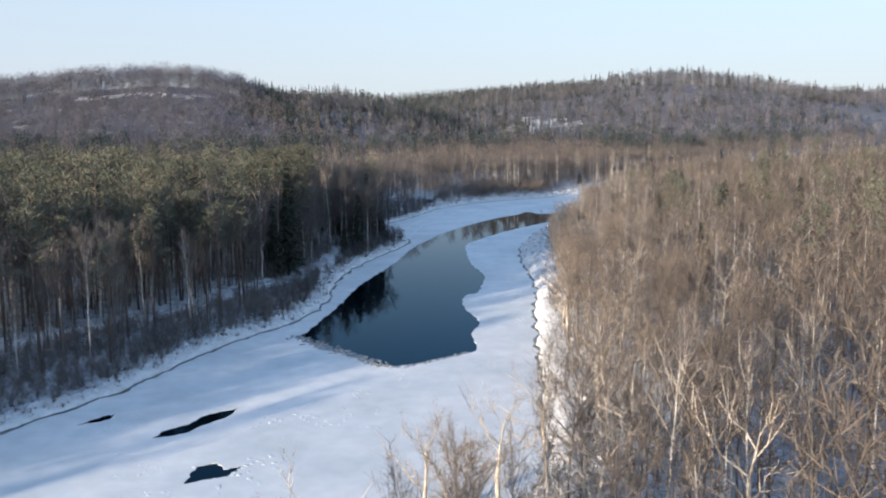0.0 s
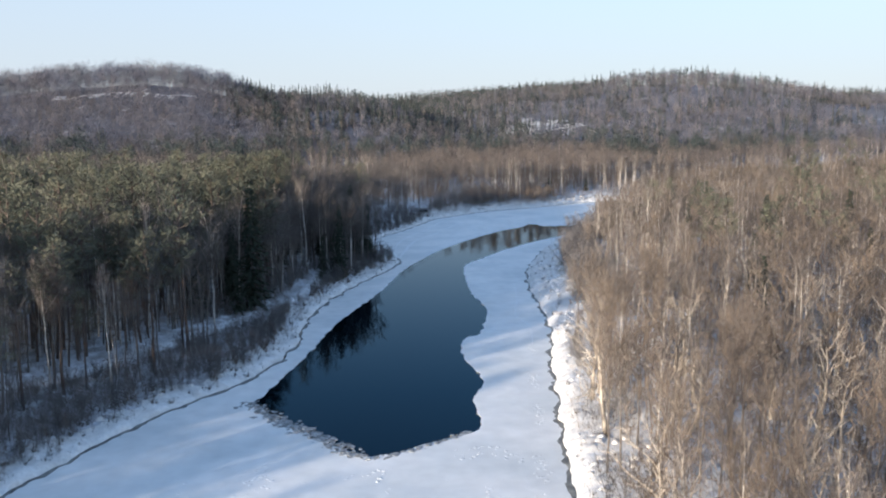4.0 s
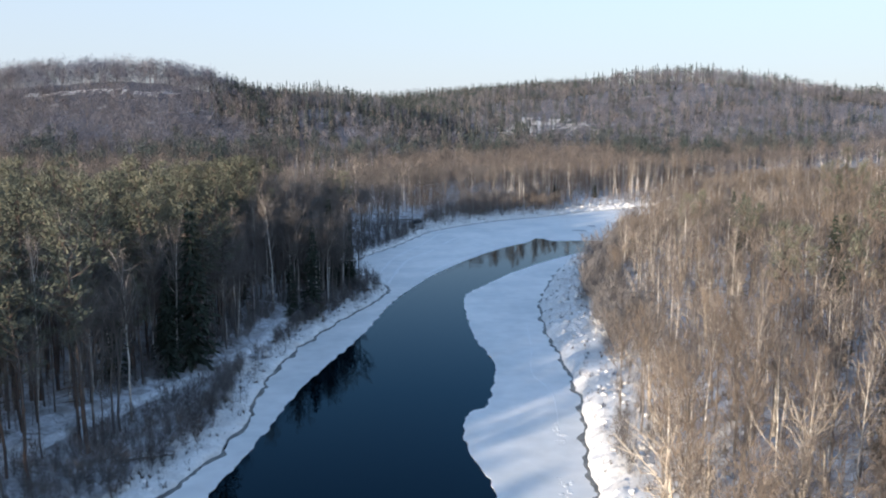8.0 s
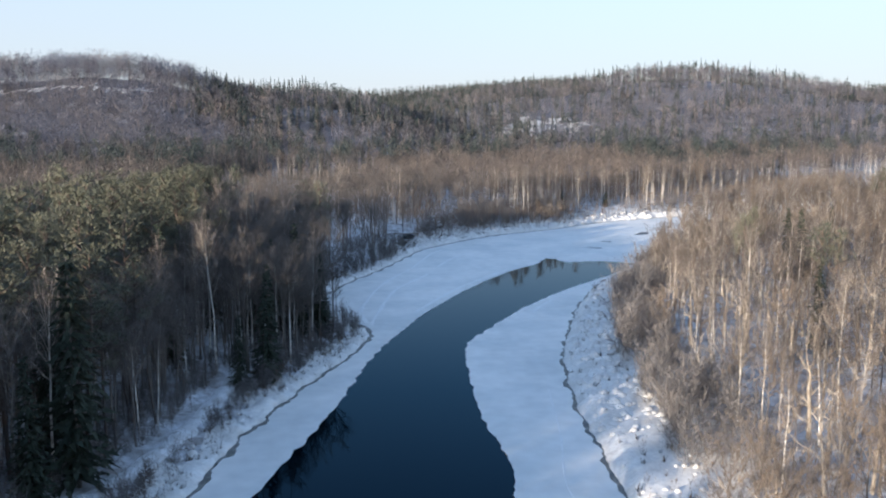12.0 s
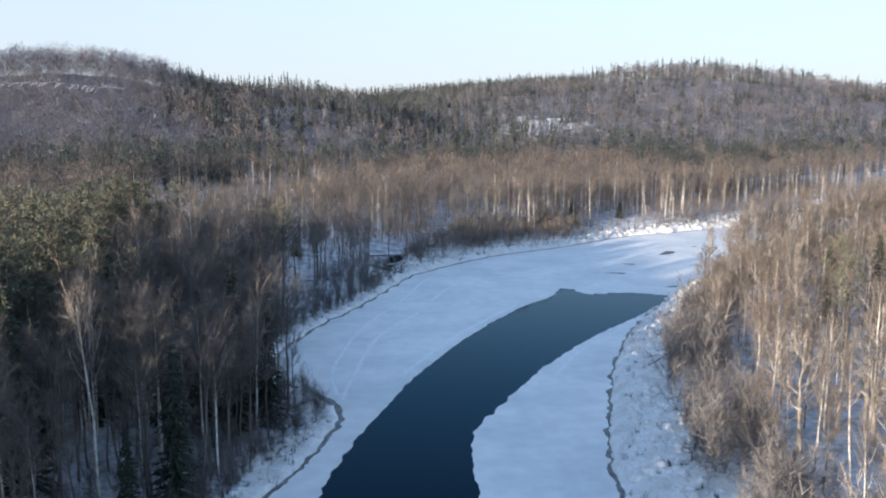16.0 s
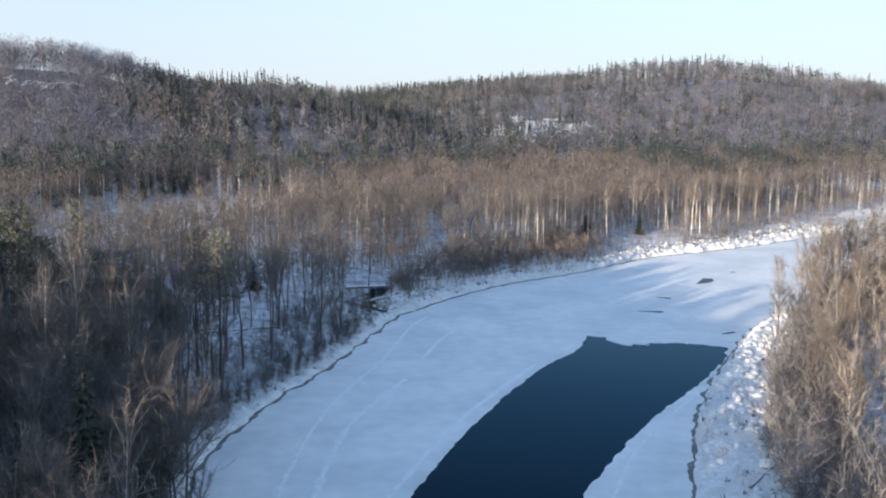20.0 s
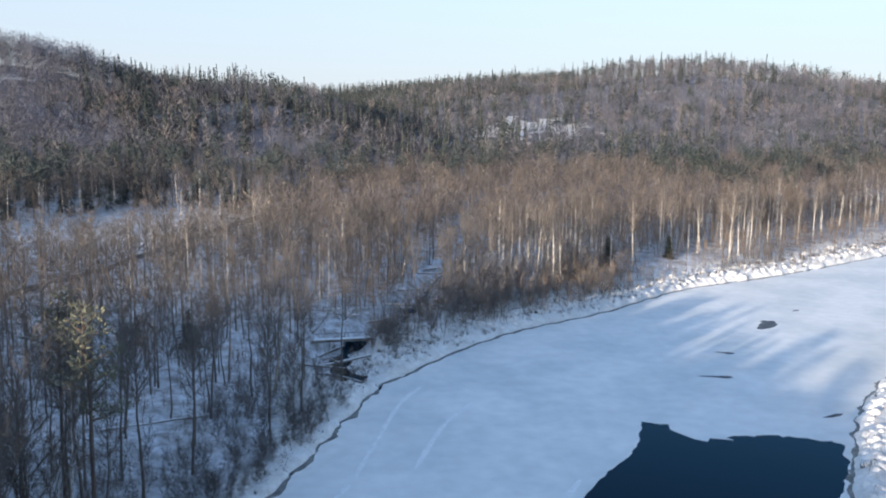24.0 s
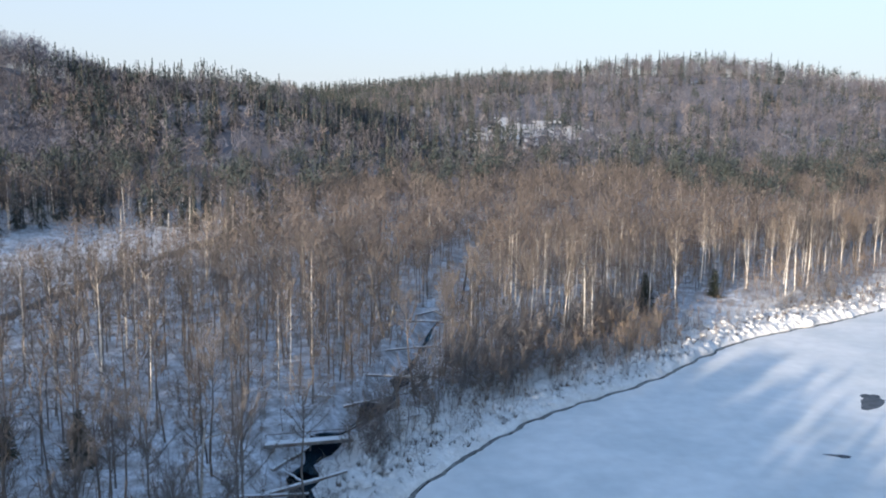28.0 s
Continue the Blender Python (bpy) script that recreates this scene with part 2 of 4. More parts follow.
# ---- trees ----
def bare_tree(rng, h, start=0.3, spread=3.2, rise=0.9, limbs=16, twigs=700, width=0.05, reach=1.3, forks=3, sides=6, fat=1.0, lean=0.04, arch=0.3, plain=False, gnarl=0.06):
    """A leafless broadleaf tree: trunk, limbs with forks, and a crown of twigs; plain: with few faces, for the joined woods."""
    n = 3 if plain else 8
    full, h = h, h * 0.86
    z = np.linspace(0, h, n)
    wob = np.cumsum(rng.normal(0, lean * h / n, (n, 2)), 0)
    wob -= wob[0]
    P = np.column_stack([wob, z])
    R = fat * (0.0085 * h) * (1 - z / h) ** 0.8 + 0.012
    trunk = tube(P, R, sides)
    pieces, heads, ends = [], [], []
    for k in range(limbs):
        u = start + (0.97 - start) * (k + rng.random()) / limbs
        q = np.array([np.interp(u * h, z, P[:, c]) for c in range(3)])
        a = k * 2.4 + rng.normal(0, 0.4)
        c = (u - start) / (1 - start)
        L = spread * (0.7 + 0.55 * math.sin(math.pi * c) - 0.15 * c) * rng.uniform(0.7, 1.3)
        e = rise * rng.uniform(0.75, 1.2) + 0.45 * c
        d = np.array([math.cos(a) * math.cos(e), math.sin(a) * math.cos(e), math.sin(e)])
        s = np.linspace(0, 1, 4)[:, None]
        B = q + d * L * s + np.array([0, 0, arch * L]) * s ** 2 + rng.normal(0, gnarl * L, (4, 3)) * s
        r0 = fat * (0.0028 * h) * (1 - 0.7 * c)
        pieces.append(tube(B, r0 * (1 - 0.85 * s[:, 0]) + 0.008, 3))
        heads.append(B[:-1]), ends.append(B[1:])
        for _ in range(forks):
            f = rng.uniform(0.25, 0.9)
            b = np.array([np.interp(f, s[:, 0], B[:, c2]) for c2 in range(3)])
            g = d + rng.normal(0, 0.55, 3)
            g /= np.linalg.norm(g)
            t2 = b + g * L * rng.uniform(0.3, 0.55) + np.array([0, 0, 0.1 * L])
            pieces.append(tube([b, (b + t2) / 2 + rng.normal(0, 0.7 * gnarl * L, 3), t2], [r0 * 0.5 + 0.006, r0 * 0.35 + 0.005, 0.006], 3))
            heads.append(b[None]), ends.append(t2[None])
    heads, ends = np.concatenate(heads), np.concatenate(ends)
    if plain:
        pieces = [slivers(heads, ends, np.full(len(heads), 0.007 * h), rng, heads - [0, 0, 0.5 * h])]
    pick = rng.integers(0, len(heads), twigs)
    f = rng.uniform(0.15, 1.05, (twigs, 1))
    base = heads[pick] + (ends[pick] - heads[pick]) * f
    d = (ends[pick] - heads[pick])
    d /= np.linalg.norm(d, axis=1)[:, None] + 1e-9
    d = d * 0.75 + rng.normal(0, 0.75, (twigs, 3)) + [0, 0, 0.08]
    d /= np.linalg.norm(d, axis=1)[:, None]
    tip = base + d * reach * rng.uniform(0.5, 1.3, (twigs, 1))
    out = (base + tip) / 2 - [0, 0, (start + 1) * 0.42 * h]
    out = out * [1, 1, 0.6] + [0, 0, 0.12 * h]
    return {"trunk": trunk, "limbs": join(pieces), "crown": slivers(base, tip, width * rng.uniform(0.6, 1.3, twigs), rng, out)}


def pine_tree(rng, h, start=0.55, spread=2.6, boughs=26, tufts=24, size=0.55, sides=6, slim=0.24):
    """A tall pine: bare trunk below, clumped needle crown above."""
    n = 7
    z = np.linspace(0, h, n)
    wob = np.cumsum(rng.normal(0, 0.012 * h / 2, (n, 2)), 0)
    wob -= wob[0]
    P = np.column_stack([wob, z])
    trunk = tube(P, 0.009 * h * (1 - 0.9 * z / h) + 0.02, sides)
    pieces, base, tip, wid, outs = [], [], [], [], []
    for k in range(boughs):
        u = start + (0.99 - start) * (k + rng.random()) / boughs
        c = (u - start) / (1 - start)
        q = np.array([np.interp(u * h, z, P[:, i]) for i in range(3)])
        a, e = k * 2.4 + rng.normal(0, 0.5), rng.uniform(0.0, 0.5) + 0.5 * c
        L = spread * (1.1 - 0.8 * c ** 1.5) * rng.uniform(0.6, 1.2)
        d = np.array([math.cos(a) * math.cos(e), math.sin(a) * math.cos(e), math.sin(e)])
        pieces.append(tube([q, q + d * L * 0.5, q + d * L + [0, 0, 0.15 * L]], [0.06, 0.04, 0.015], 3))
        for f, share in ((1.0, 0.62), (0.62, 0.38)):
            m = int(tufts * share)
            ball = rng.normal(size=(m, 3))
            ball /= np.linalg.norm(ball, axis=1)[:, None]
            ball *= [1, 1, 0.55]
            b = q + d * L * f + [0, 0, 0.15 * L * f * f] + ball * 0.40 * (0.6 + 0.4 * rng.random((m, 1)))
            g = ball * 0.9 + rng.normal(0, 0.5, (m, 3)) + [0, 0, 0.35]
            g /= np.linalg.norm(g, axis=1)[:, None]
            base.append(b), tip.append(b + g * size * rng.uniform(0.6, 1.4, (m, 1))), wid.append(size * slim * rng.uniform(0.6, 1.3, m)), outs.append(ball + d * 0.5 + [0, 0, 0.45])
    for k in range(7):
        u = rng.uniform(0.25, start)
        q = np.array([np.interp(u * h, z, P[:, i]) for i in range(3)])
        a = rng.uniform(0, 6.28)
        L = rng.uniform(0.6, 1.6)
        pieces.append(tube([q, q + [math.cos(a) * L, math.sin(a) * L, -0.1 * L]], [0.03, 0.008], 3))
    return {"trunk": trunk, "limbs": join(pieces), "crown": slivers(np.concatenate(base), np.concatenate(tip), np.concatenate(wid), rng, np.concatenate(outs), 0.35)}


def spruce_tree(rng, h, spread=2.6, whorls=22, per=8, tufts=5, low=0.06, sides=6, broad=0.3):
    """A conical spruce with drooping layered boughs."""
    z = np.linspace(0, h, 5)
    trunk = tube(np.column_stack([z * 0, z * 0, z]), 0.009 * h * (1 - 0.95 * z / h) + 0.01, sides)
    base, tip, wid = [], [], []
    for k in range(whorls):
        u = low + (1 - low) * (k + 0.3 * rng.random()) / whorls
        L = spread * (1 - u) ** 0.85 * rng.uniform(0.8, 1.15) + 0.12
        for j in range(per):
            a = j * 2 * np.pi / per + k * 0.7 + rng.normal(0, 0.2)
            r = L * rng.uniform(0.75, 1.15)
            o, e = np.array([0, 0, u * h]), np.array([math.cos(a) * r, math.sin(a) * r, u * h - 0.28 * r + rng.normal(0, 0.1)])
            base.append(o[None]), tip.append(e[None]), wid.append([broad * r])
            f = rng.uniform(0.3, 1.0, (tufts, 1))
            b = o + (e - o) * f
            g = (e - o) / r + rng.normal(0, 0.5, (tufts, 3)) + [0, 0, -0.35]
            base.append(b), tip.append(b + g * 0.38 * (0.35 + r * 0.4)), wid.append(np.full(tufts, 0.14 + 0.11 * r))
    base, tip = np.concatenate(base), np.concatenate(tip)
    return {"trunk": trunk, "crown": slivers(base, tip, np.concatenate(wid), rng, tip * [1, 1, 0] + [0, 0, 0.5], 0.3)}


def round_tree(rng, h=10.0, wide=2.4, n=44, size=1.9, width=0.34, bare=0.34):
    """A far leafless tree: thin trunk, forked limbs and a rounded crown of twigs, with few faces."""
    top = h * rng.uniform(0.93, 1.0)
    trunk = tube([(0, 0, 0), (rng.normal(0, 0.2), rng.normal(0, 0.2), top * 0.7)], [0.0065 * h, 0.004 * h], 3)
    c, half = h * (1 + bare) / 2, h * (1 - bare) / 2
    d = rng.normal(size=(n, 3))
    d /= np.linalg.norm(d, axis=1)[:, None]
    rad = rng.uniform(0.15, 1.0, (n, 1)) ** 0.6
    base = np.array([0, 0, c]) + d * rad * [wide, wide, half * 0.9]
    g = d * 0.4 + rng.normal(0, 0.6, (n, 3)) + [0, 0, 0.55]
    g /= np.linalg.norm(g, axis=1)[:, None]
    return {"trunk": trunk, "crown": slivers(base, base + g * size * rng.uniform(0.6, 1.2, (n, 1)), width * rng.uniform(0.7, 1.4, n), rng, d + [0, 0, 0.25], 0.35)}


def cone_tree(rng, h=10.0, wide=1.8, n=78, width=0.46):
    """A far spruce: a ragged cone of drooping sprays around a thin trunk, with few faces."""
    trunk = tube([(0, 0, 0), (0, 0, h * 0.96)], [0.012 * h, 0.002 * h], 3)
    u = rng.random(n) ** 1.35
    rad = wide * (1 - u) ** 0.9 * rng.uniform(0.75, 1.2, n) + 0.1
    a = rng.uniform(0, 6.28, n)
    z = h * (0.08 + 0.92 * u)
    side = np.column_stack([np.cos(a), np.sin(a), 0 * a])
    base = side * (rad * 0.25)[:, None] + np.column_stack([0 * z, 0 * z, z])
    tip = side * rad[:, None] + np.column_stack([0 * z, 0 * z, z - 0.45 * rad - 0.25])
    spike = (np.array([[0, 0, h * 0.88]]), np.array([[0, 0, h * 1.0]]))
    v, f = join([slivers(base, tip, width * (0.45 + 0.55 * rad / wide), rng, side + [0, 0, 0.4], 0.3), slivers(*spike, [0.3], rng)])
    return {"trunk": trunk, "crown": (v, f)}


def tree_parts(model, skin, base):
    """The trunk and the crown (boughs and twigs) of a tree, under base."""
    part("trunk", model["trunk"], skin["trunk"], base)
    if "limbs" in model:
        v, f = join([model["limbs"], model["crown"]])
        slots = np.repeat([0, 1], [len(model["limbs"][1]), len(model["crown"][1])])
        part("crown", (v, f, slots), [skin["limbs"], skin["crown"]], base)
    else:
        part("crown", model["crown"], skin["crown"], base)


# ---- plan of the river ----
def smooth_line(points, step=2.0):
    """A curve through the points, resampled at even steps."""
    p = np.array(points, float)
    p = np.vstack([2 * p[0] - p[1], p, 2 * p[-1] - p[-2]])
    out = []
    for i in range(1, len(p) - 2):
        n = max(2, int(np.linalg.norm(p[i + 1] - p[i]) / step))
        s = np.linspace(0, 1, n, endpoint=False)[:, None]
        a, b, c, d = p[i - 1], p[i], p[i + 1], p[i + 2]
        out.append(0.5 * (2 * b + (c - a) * s + (2 * a - 5 * b + 4 * c - d) * s ** 2 + (3 * b - a - 3 * c + d) * s ** 3))
    return np.vstack(out + [p[-2][None]])


LEFT_BANK = smooth_line([(-330, -300), (-180, -100), (-95, 30), (-58, 80), (-40, 106), (-29, 122), (-19, 144), (-8, 160), (-2, 177), (1, 205), (8, 229), (17, 250), (23, 268),
                         (21, 278), (15, 288), (14, 301), (20, 320), (31, 342), (43, 370), (49, 380), (72, 404), (98, 420), (126, 441), (160, 456), (207, 481), (258, 510), (360, 575), (600, 720)])
RIGHT_BANK = smooth_line([(-200, -300), (-90, -100), (-40, 10), (-14, 46), (4, 66), (20, 82), (26, 104), (31, 126), (38, 160), (45, 190), (50, 228), (55, 250), (59, 262), (67, 284),
                          (80, 310), (98, 336), (118, 360), (150, 385), (200, 412), (270, 450), (380, 515), (620, 650)])
POOL = [(-6, 149), (-3, 160), (1, 175), (6, 197), (16, 228), (24, 257), (36, 287), (50, 313), (64, 334), (74, 345), (80, 355), (84, 347), (93, 347), (100, 341), (87, 324), (71, 307),
        (57, 289), (47, 273), (40, 260), (37, 240), (35.5, 221), (36, 206), (34, 196), (31, 185), (27, 180), (25.5, 168), (26.5, 156), (23.5, 147), (22.5, 136), (15, 131), (8.5, 128), (3, 135)]
HOLES = [[(-31.5, 107.5), (-28.5, 108.5), (-27.5, 111), (-29, 110.5)],
         [(-21.5, 101.5), (-19.5, 102), (-17.5, 103), (-16, 105.5), (-13.5, 108), (-12.5, 111.5), (-14.5, 110.5), (-16.5, 109), (-18, 106), (-20.5, 104)],
         [(-15.5, 87.5), (-13, 88.5), (-11.5, 89), (-9.8, 91.8), (-12, 91), (-13, 93), (-15, 92)]]
STREAM = smooth_line([(46, 378), (40.5, 382), (41, 391), (44, 399), (49, 406), (54, 413), (57, 422), (60, 430), (63, 438), (66, 447), (70, 458), (77, 469), (91, 520)])
TRACK = smooth_line([(-75, 112), (-51, 134), (-38, 148), (-26, 163), (-18, 177), (-12, 191), (-5, 208), (-1, 224), (2, 240)])
ROAD = smooth_line([(-60, 380), (-30, 430), (-12, 465), (-2, 492), (19, 544), (60, 640)], 4)
MEADOW = np.array([(-60, 430), (-20, 485), (-12, 505), (15, 560), (10, 575), (-25, 570), (-50, 540), (-70, 480)], float)


def to_line(x, y, line):
    """Distance from points to a polyline."""
    best = np.full(np.shape(x), 1e18)
    for a, b in zip(line[:-1], line[1:]):
        d = b - a
        s = np.clip(((x - a[0]) * d[0] + (y - a[1]) * d[1]) / (d @ d), 0, 1)
        best = np.minimum(best, (x - a[0] - s * d[0]) ** 2 + (y - a[1] - s * d[1]) ** 2)
    return np.sqrt(best)


def within(x, y, poly):
    hit = np.zeros(np.shape(x), bool)
    for a, b in zip(poly, np.roll(poly, -1, 0)):
        if a[1] != b[1]:
            hit ^= ((a[1] > y) != (b[1] > y)) & (x < (b[0] - a[0]) * (y - a[1]) / (b[1] - a[1]) + a[0])
    return hit


RIVER = np.vstack([LEFT_BANK, RIGHT_BANK[::-1]])


def fbm(x, y, scale, seed=0, octaves=3):
    """Smooth sums of sines: cheap noise in about -1 to 1."""
    r = np.random.default_rng(seed)
    out, amp = np.zeros(np.shape(x)), 0.0
    for o in range(octaves):
        for _ in range(5):
            a, p = r.uniform(0, 6.28, 2)
            k = 6.28 / scale * 2 ** o * r.uniform(0.7, 1.4)
            out = out + np.sin((x * math.cos(a) + y * math.sin(a)) * k + p) / 2 ** o
        amp += 2.2 / 2 ** o
    return out / amp


def step(a, b, v):
    t = np.clip((v - a) / (b - a), 0, 1)
    return t * t * (3 - 2 * t)


def river_gap(x, y):
    """Metres to the river's edge: positive on land; and whether the left bank is the nearer."""
    dl, dr = to_line(x, y, LEFT_BANK[::2]), to_line(x, y, RIGHT_BANK[::2])
    d = np.minimum(dl, dr) * np.where(within(x, y, RIVER), -1, 1)
    return d, dl < dr


def height(x, y, gap=None):
    x, y = np.asarray(x, float), np.asarray(y, float)
    d, left = river_gap(x, y) if gap is None else gap
    d = d + 0.45 * fbm(x, y, 9, 3)
    foot = np.where(left & (y < 365), 0.9, 1.7)
    land = foot * (1 - np.exp(-np.maximum(d, 0) / np.where(left & (y < 365), 2.2, 1.3))) + (3.5 - foot) * step(2, 22, d) + 0.35 * fbm(x, y, 14, 5) * step(0, 6, d) + np.where(left & (y > 372), 0.34, 0.22) * fbm(x, y, 3.5, 6) * step(0, 3, d) * (1 - step(300, 600, np.abs(x) + np.abs(y - 280)))
    land = np.where(d < 0, np.maximum(-1.8, d * 0.8), land)
    brook = to_line(x, y, STREAM) if np.ndim(x) else 99.0
    land = land - np.maximum(land - 0.15 - 0.016 * (y - 380), 0) * (1 - step(0.9 + 2.4 * (1 - step(392, 400, y)), 4.5 + 2.2 * (1 - step(392, 400, y)), brook)) * step(0, 2, d)
    h1 = step(595, 790, y) * np.interp(x, [-600, -280, -230, -137, -92, -70, -50, -28, 9, 50, 95, 150], [37, 49, 56, 60, 56, 50, 44, 40, 42, 35, 18, 0])
    h2 = step(560, 1050, y) * np.interp(x, [0, 60, 140, 190, 250, 300, 355, 422, 480, 535, 600, 700, 1000, 1600], [0, 22, 42, 53, 58, 63, 72, 76, 72, 61, 54, 55, 46, 30])
    h3 = 60 * step(1080, 1560, y)
    hill = (h1 ** 4 + h2 ** 4 + h3 ** 4) ** 0.25
    hill = hill * (1 + 0.04 * fbm(x, y, 210, 8)) + 4 * step(440, 620, y)
    back = 30 * step(150, 700, -y)
    return np.where(d > 0, land + hill + back, land)


# ---- ground, water, ice ----
def axis(lo, hi, fine, far_lo, far_hi, growth=1.07):
    mid = list(np.arange(lo, hi, fine))
    s, up = fine, [mid[-1]]
    while up[-1] < far_hi:
        s *= growth
        up.append(up[-1] + s)
    s, down = fine, [mid[0]]
    while down[-1] > far_lo:
        s *= growth
        down.append(down[-1] - s)
    return np.array(down[:0:-1] + mid + up[1:])


gx, gy = axis(-100, 240, 1.7, -4600, 4600, 1.08), axis(66, 500, 1.7, -4600, 4600, 1.035)
X, Y = np.meshgrid(gx, gy)
Z = height(X, Y)
nx, ny = len(gx), len(gy)
i, j = np.meshgrid(np.arange(ny - 1), np.arange(nx - 1), indexing="ij")
c = (i * nx + j).ravel()
F = np.concatenate([np.stack([c, c + 1, c + nx + 1], 1), np.stack([c, c + nx + 1, c + nx], 1)])
gm = np.stack([X, Y], -1).reshape(-1, 2)[F].mean(1)
fg, _ = river_gap(gm[:, 0], gm[:, 1])
# bright bank snow near the river; behind it the floor colour holds tree shade
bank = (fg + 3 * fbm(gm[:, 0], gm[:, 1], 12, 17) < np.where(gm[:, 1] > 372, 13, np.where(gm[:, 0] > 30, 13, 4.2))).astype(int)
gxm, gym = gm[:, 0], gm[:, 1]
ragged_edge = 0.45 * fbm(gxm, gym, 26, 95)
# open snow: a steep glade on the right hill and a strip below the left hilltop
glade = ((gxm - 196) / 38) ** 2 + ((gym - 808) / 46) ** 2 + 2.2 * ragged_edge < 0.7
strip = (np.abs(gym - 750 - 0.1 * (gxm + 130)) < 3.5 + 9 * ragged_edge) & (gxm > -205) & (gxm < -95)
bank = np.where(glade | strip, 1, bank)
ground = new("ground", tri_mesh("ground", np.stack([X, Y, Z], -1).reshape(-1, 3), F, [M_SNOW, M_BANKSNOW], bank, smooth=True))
tagged(ground, "snow-covered forest floor, riverbanks and wooded hills", "ground", kind="structure")

wx = [(-400, -400), (700, -400), (700, 800), (-400, 800)]
me = bpy.data.meshes.new("water")
me.from_pydata([(x, y, -0.07) for x, y in wx], [], [(0, 1, 2, 3)])
me.materials.append(M_WATER)
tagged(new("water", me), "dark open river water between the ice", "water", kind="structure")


def ragged(points, amount, scale, seed, spacing=0.7):
    """A closed outline, resampled and roughened."""
    p = np.array(points + [points[0]], float)
    out = []
    for a, b in zip(p[:-1], p[1:]):
        n = max(1, int(np.linalg.norm(b - a) / spacing))
        out.append(a + (b - a) * np.linspace(0, 1, n, endpoint=False)[:, None])
    q = np.vstack(out)
    amount = amount * (1 + 4.0 * step(334, 341, q[:, 1:]) * step(78, 80, q[:, :1]))
    return q + amount * np.stack([fbm(q[:, 0], q[:, 1], scale, seed), fbm(q[:, 0], q[:, 1], scale, seed + 1)], 1)


def inset(line, by, seed):
    d = np.gradient(line, axis=0)
    d /= np.linalg.norm(d, axis=1)[:, None]
    n = np.stack([d[:, 1], -d[:, 0]], 1)
    wave = 0.45 * fbm(line[:, 0], line[:, 1], 9, 3)
    cape = 0.6 * np.exp(-(np.hypot(line[:, 0] - 19, line[:, 1] - 276) / 14) ** 2)
    return line + n * (by + np.sign(by) * (wave + cape) + 0.15 * fbm(line[:, 0], line[:, 1], 5, seed))[:, None]


def ice_sheet():
    from mathutils import geometry
    l = smooth_line(LEFT_BANK[::4], 1.0)
    l = inset(l, 0.32 + 0.25 * step(362, 375, l[:, 1]), 21)
    r = inset(smooth_line(RIGHT_BANK[::4], 1.0), -0.3, 23)
    loops = [np.vstack([l, r[::-1]]), ragged([tuple(q) for q in smooth_line(POOL + POOL[:1], 1.5)[:-1]], 0.28, 5, 31)] + [ragged(h, 0.18, 2.0, 40 + k, 0.3) for k, h in enumerate(HOLES)]
    pts, edges = [], []
    for lp in loops:
        k, n = len(pts), len(lp)
        pts += [Vector(p) for p in lp]
        edges += [(k + a, k + (a + 1) % n) for a in range(n)]
    gx2, gy2 = np.meshgrid(np.arange(-60, 260, 3.0), np.arange(70, 500, 3.0))
    d, _ = river_gap(gx2, gy2)
    ok = d < -3
    for lp in loops[1:]:
        ok &= (to_line(gx2, gy2, np.vstack([lp, lp[:1]])) > 1.5)
    rng = np.random.default_rng(4)
    pts += [Vector((x + rng.uniform(-1, 1), y + rng.uniform(-1, 1))) for x, y in zip(gx2[ok], gy2[ok])]
    v, e, f, *_ = geometry.delaunay_2d_cdt(pts, edges, [], 1, 1e-4)
    v = np.array([tuple(p) for p in v])
    f = np.array([t for t in f if len(t) == 3])
    mid = v[f].mean(1)
    for lp in loops[1:]:
        f, mid = (q[~within(mid[:, 0], mid[:, 1], lp)] for q in (f, mid))
    z = 0.03 * fbm(v[:, 0], v[:, 1], 13, 12)
    V = np.column_stack([v, z])
    count = {}
    for t in f:
        for a, b in ((t[0], t[1]), (t[1], t[2]), (t[2], t[0])):
            count[(a, b)] = 1
    rim = [(a, b) for a, b in count if (b, a) not in count]
    low = V.copy()
    low[:, 2] -= 0.12
    k = len(V)
    side = [(b, a, a + k) for a, b in rim] + [(b, a + k, b + k) for a, b in rim]
    return np.vstack([V, low]), np.vstack([f, side])


iceV, iceF = ice_sheet()
tagged(new("river_ice", tri_mesh("river_ice", iceV, iceF, [M_ICE], smooth=False)), "snow-dusted river ice around a long open pool", "ice", kind="structure")


def strip_mesh(name, rows, mat, label, category):
    """A sheet through rows of points that run side by side."""
    V = np.stack(rows, 1)
    n, k = V.shape[:2]
    a, b = np.meshgrid(np.arange(n - 1), np.arange(k - 1), indexing="ij")
    q = (a * k + b).ravel()
    F = np.concatenate([np.stack([q, q + 1, q + k + 1], 1), np.stack([q, q + k + 1, q + k], 1)])
    return tagged(new(name, tri_mesh(name, V.reshape(-1, 3), F, [mat], smooth=True)), label, category, kind="structure")


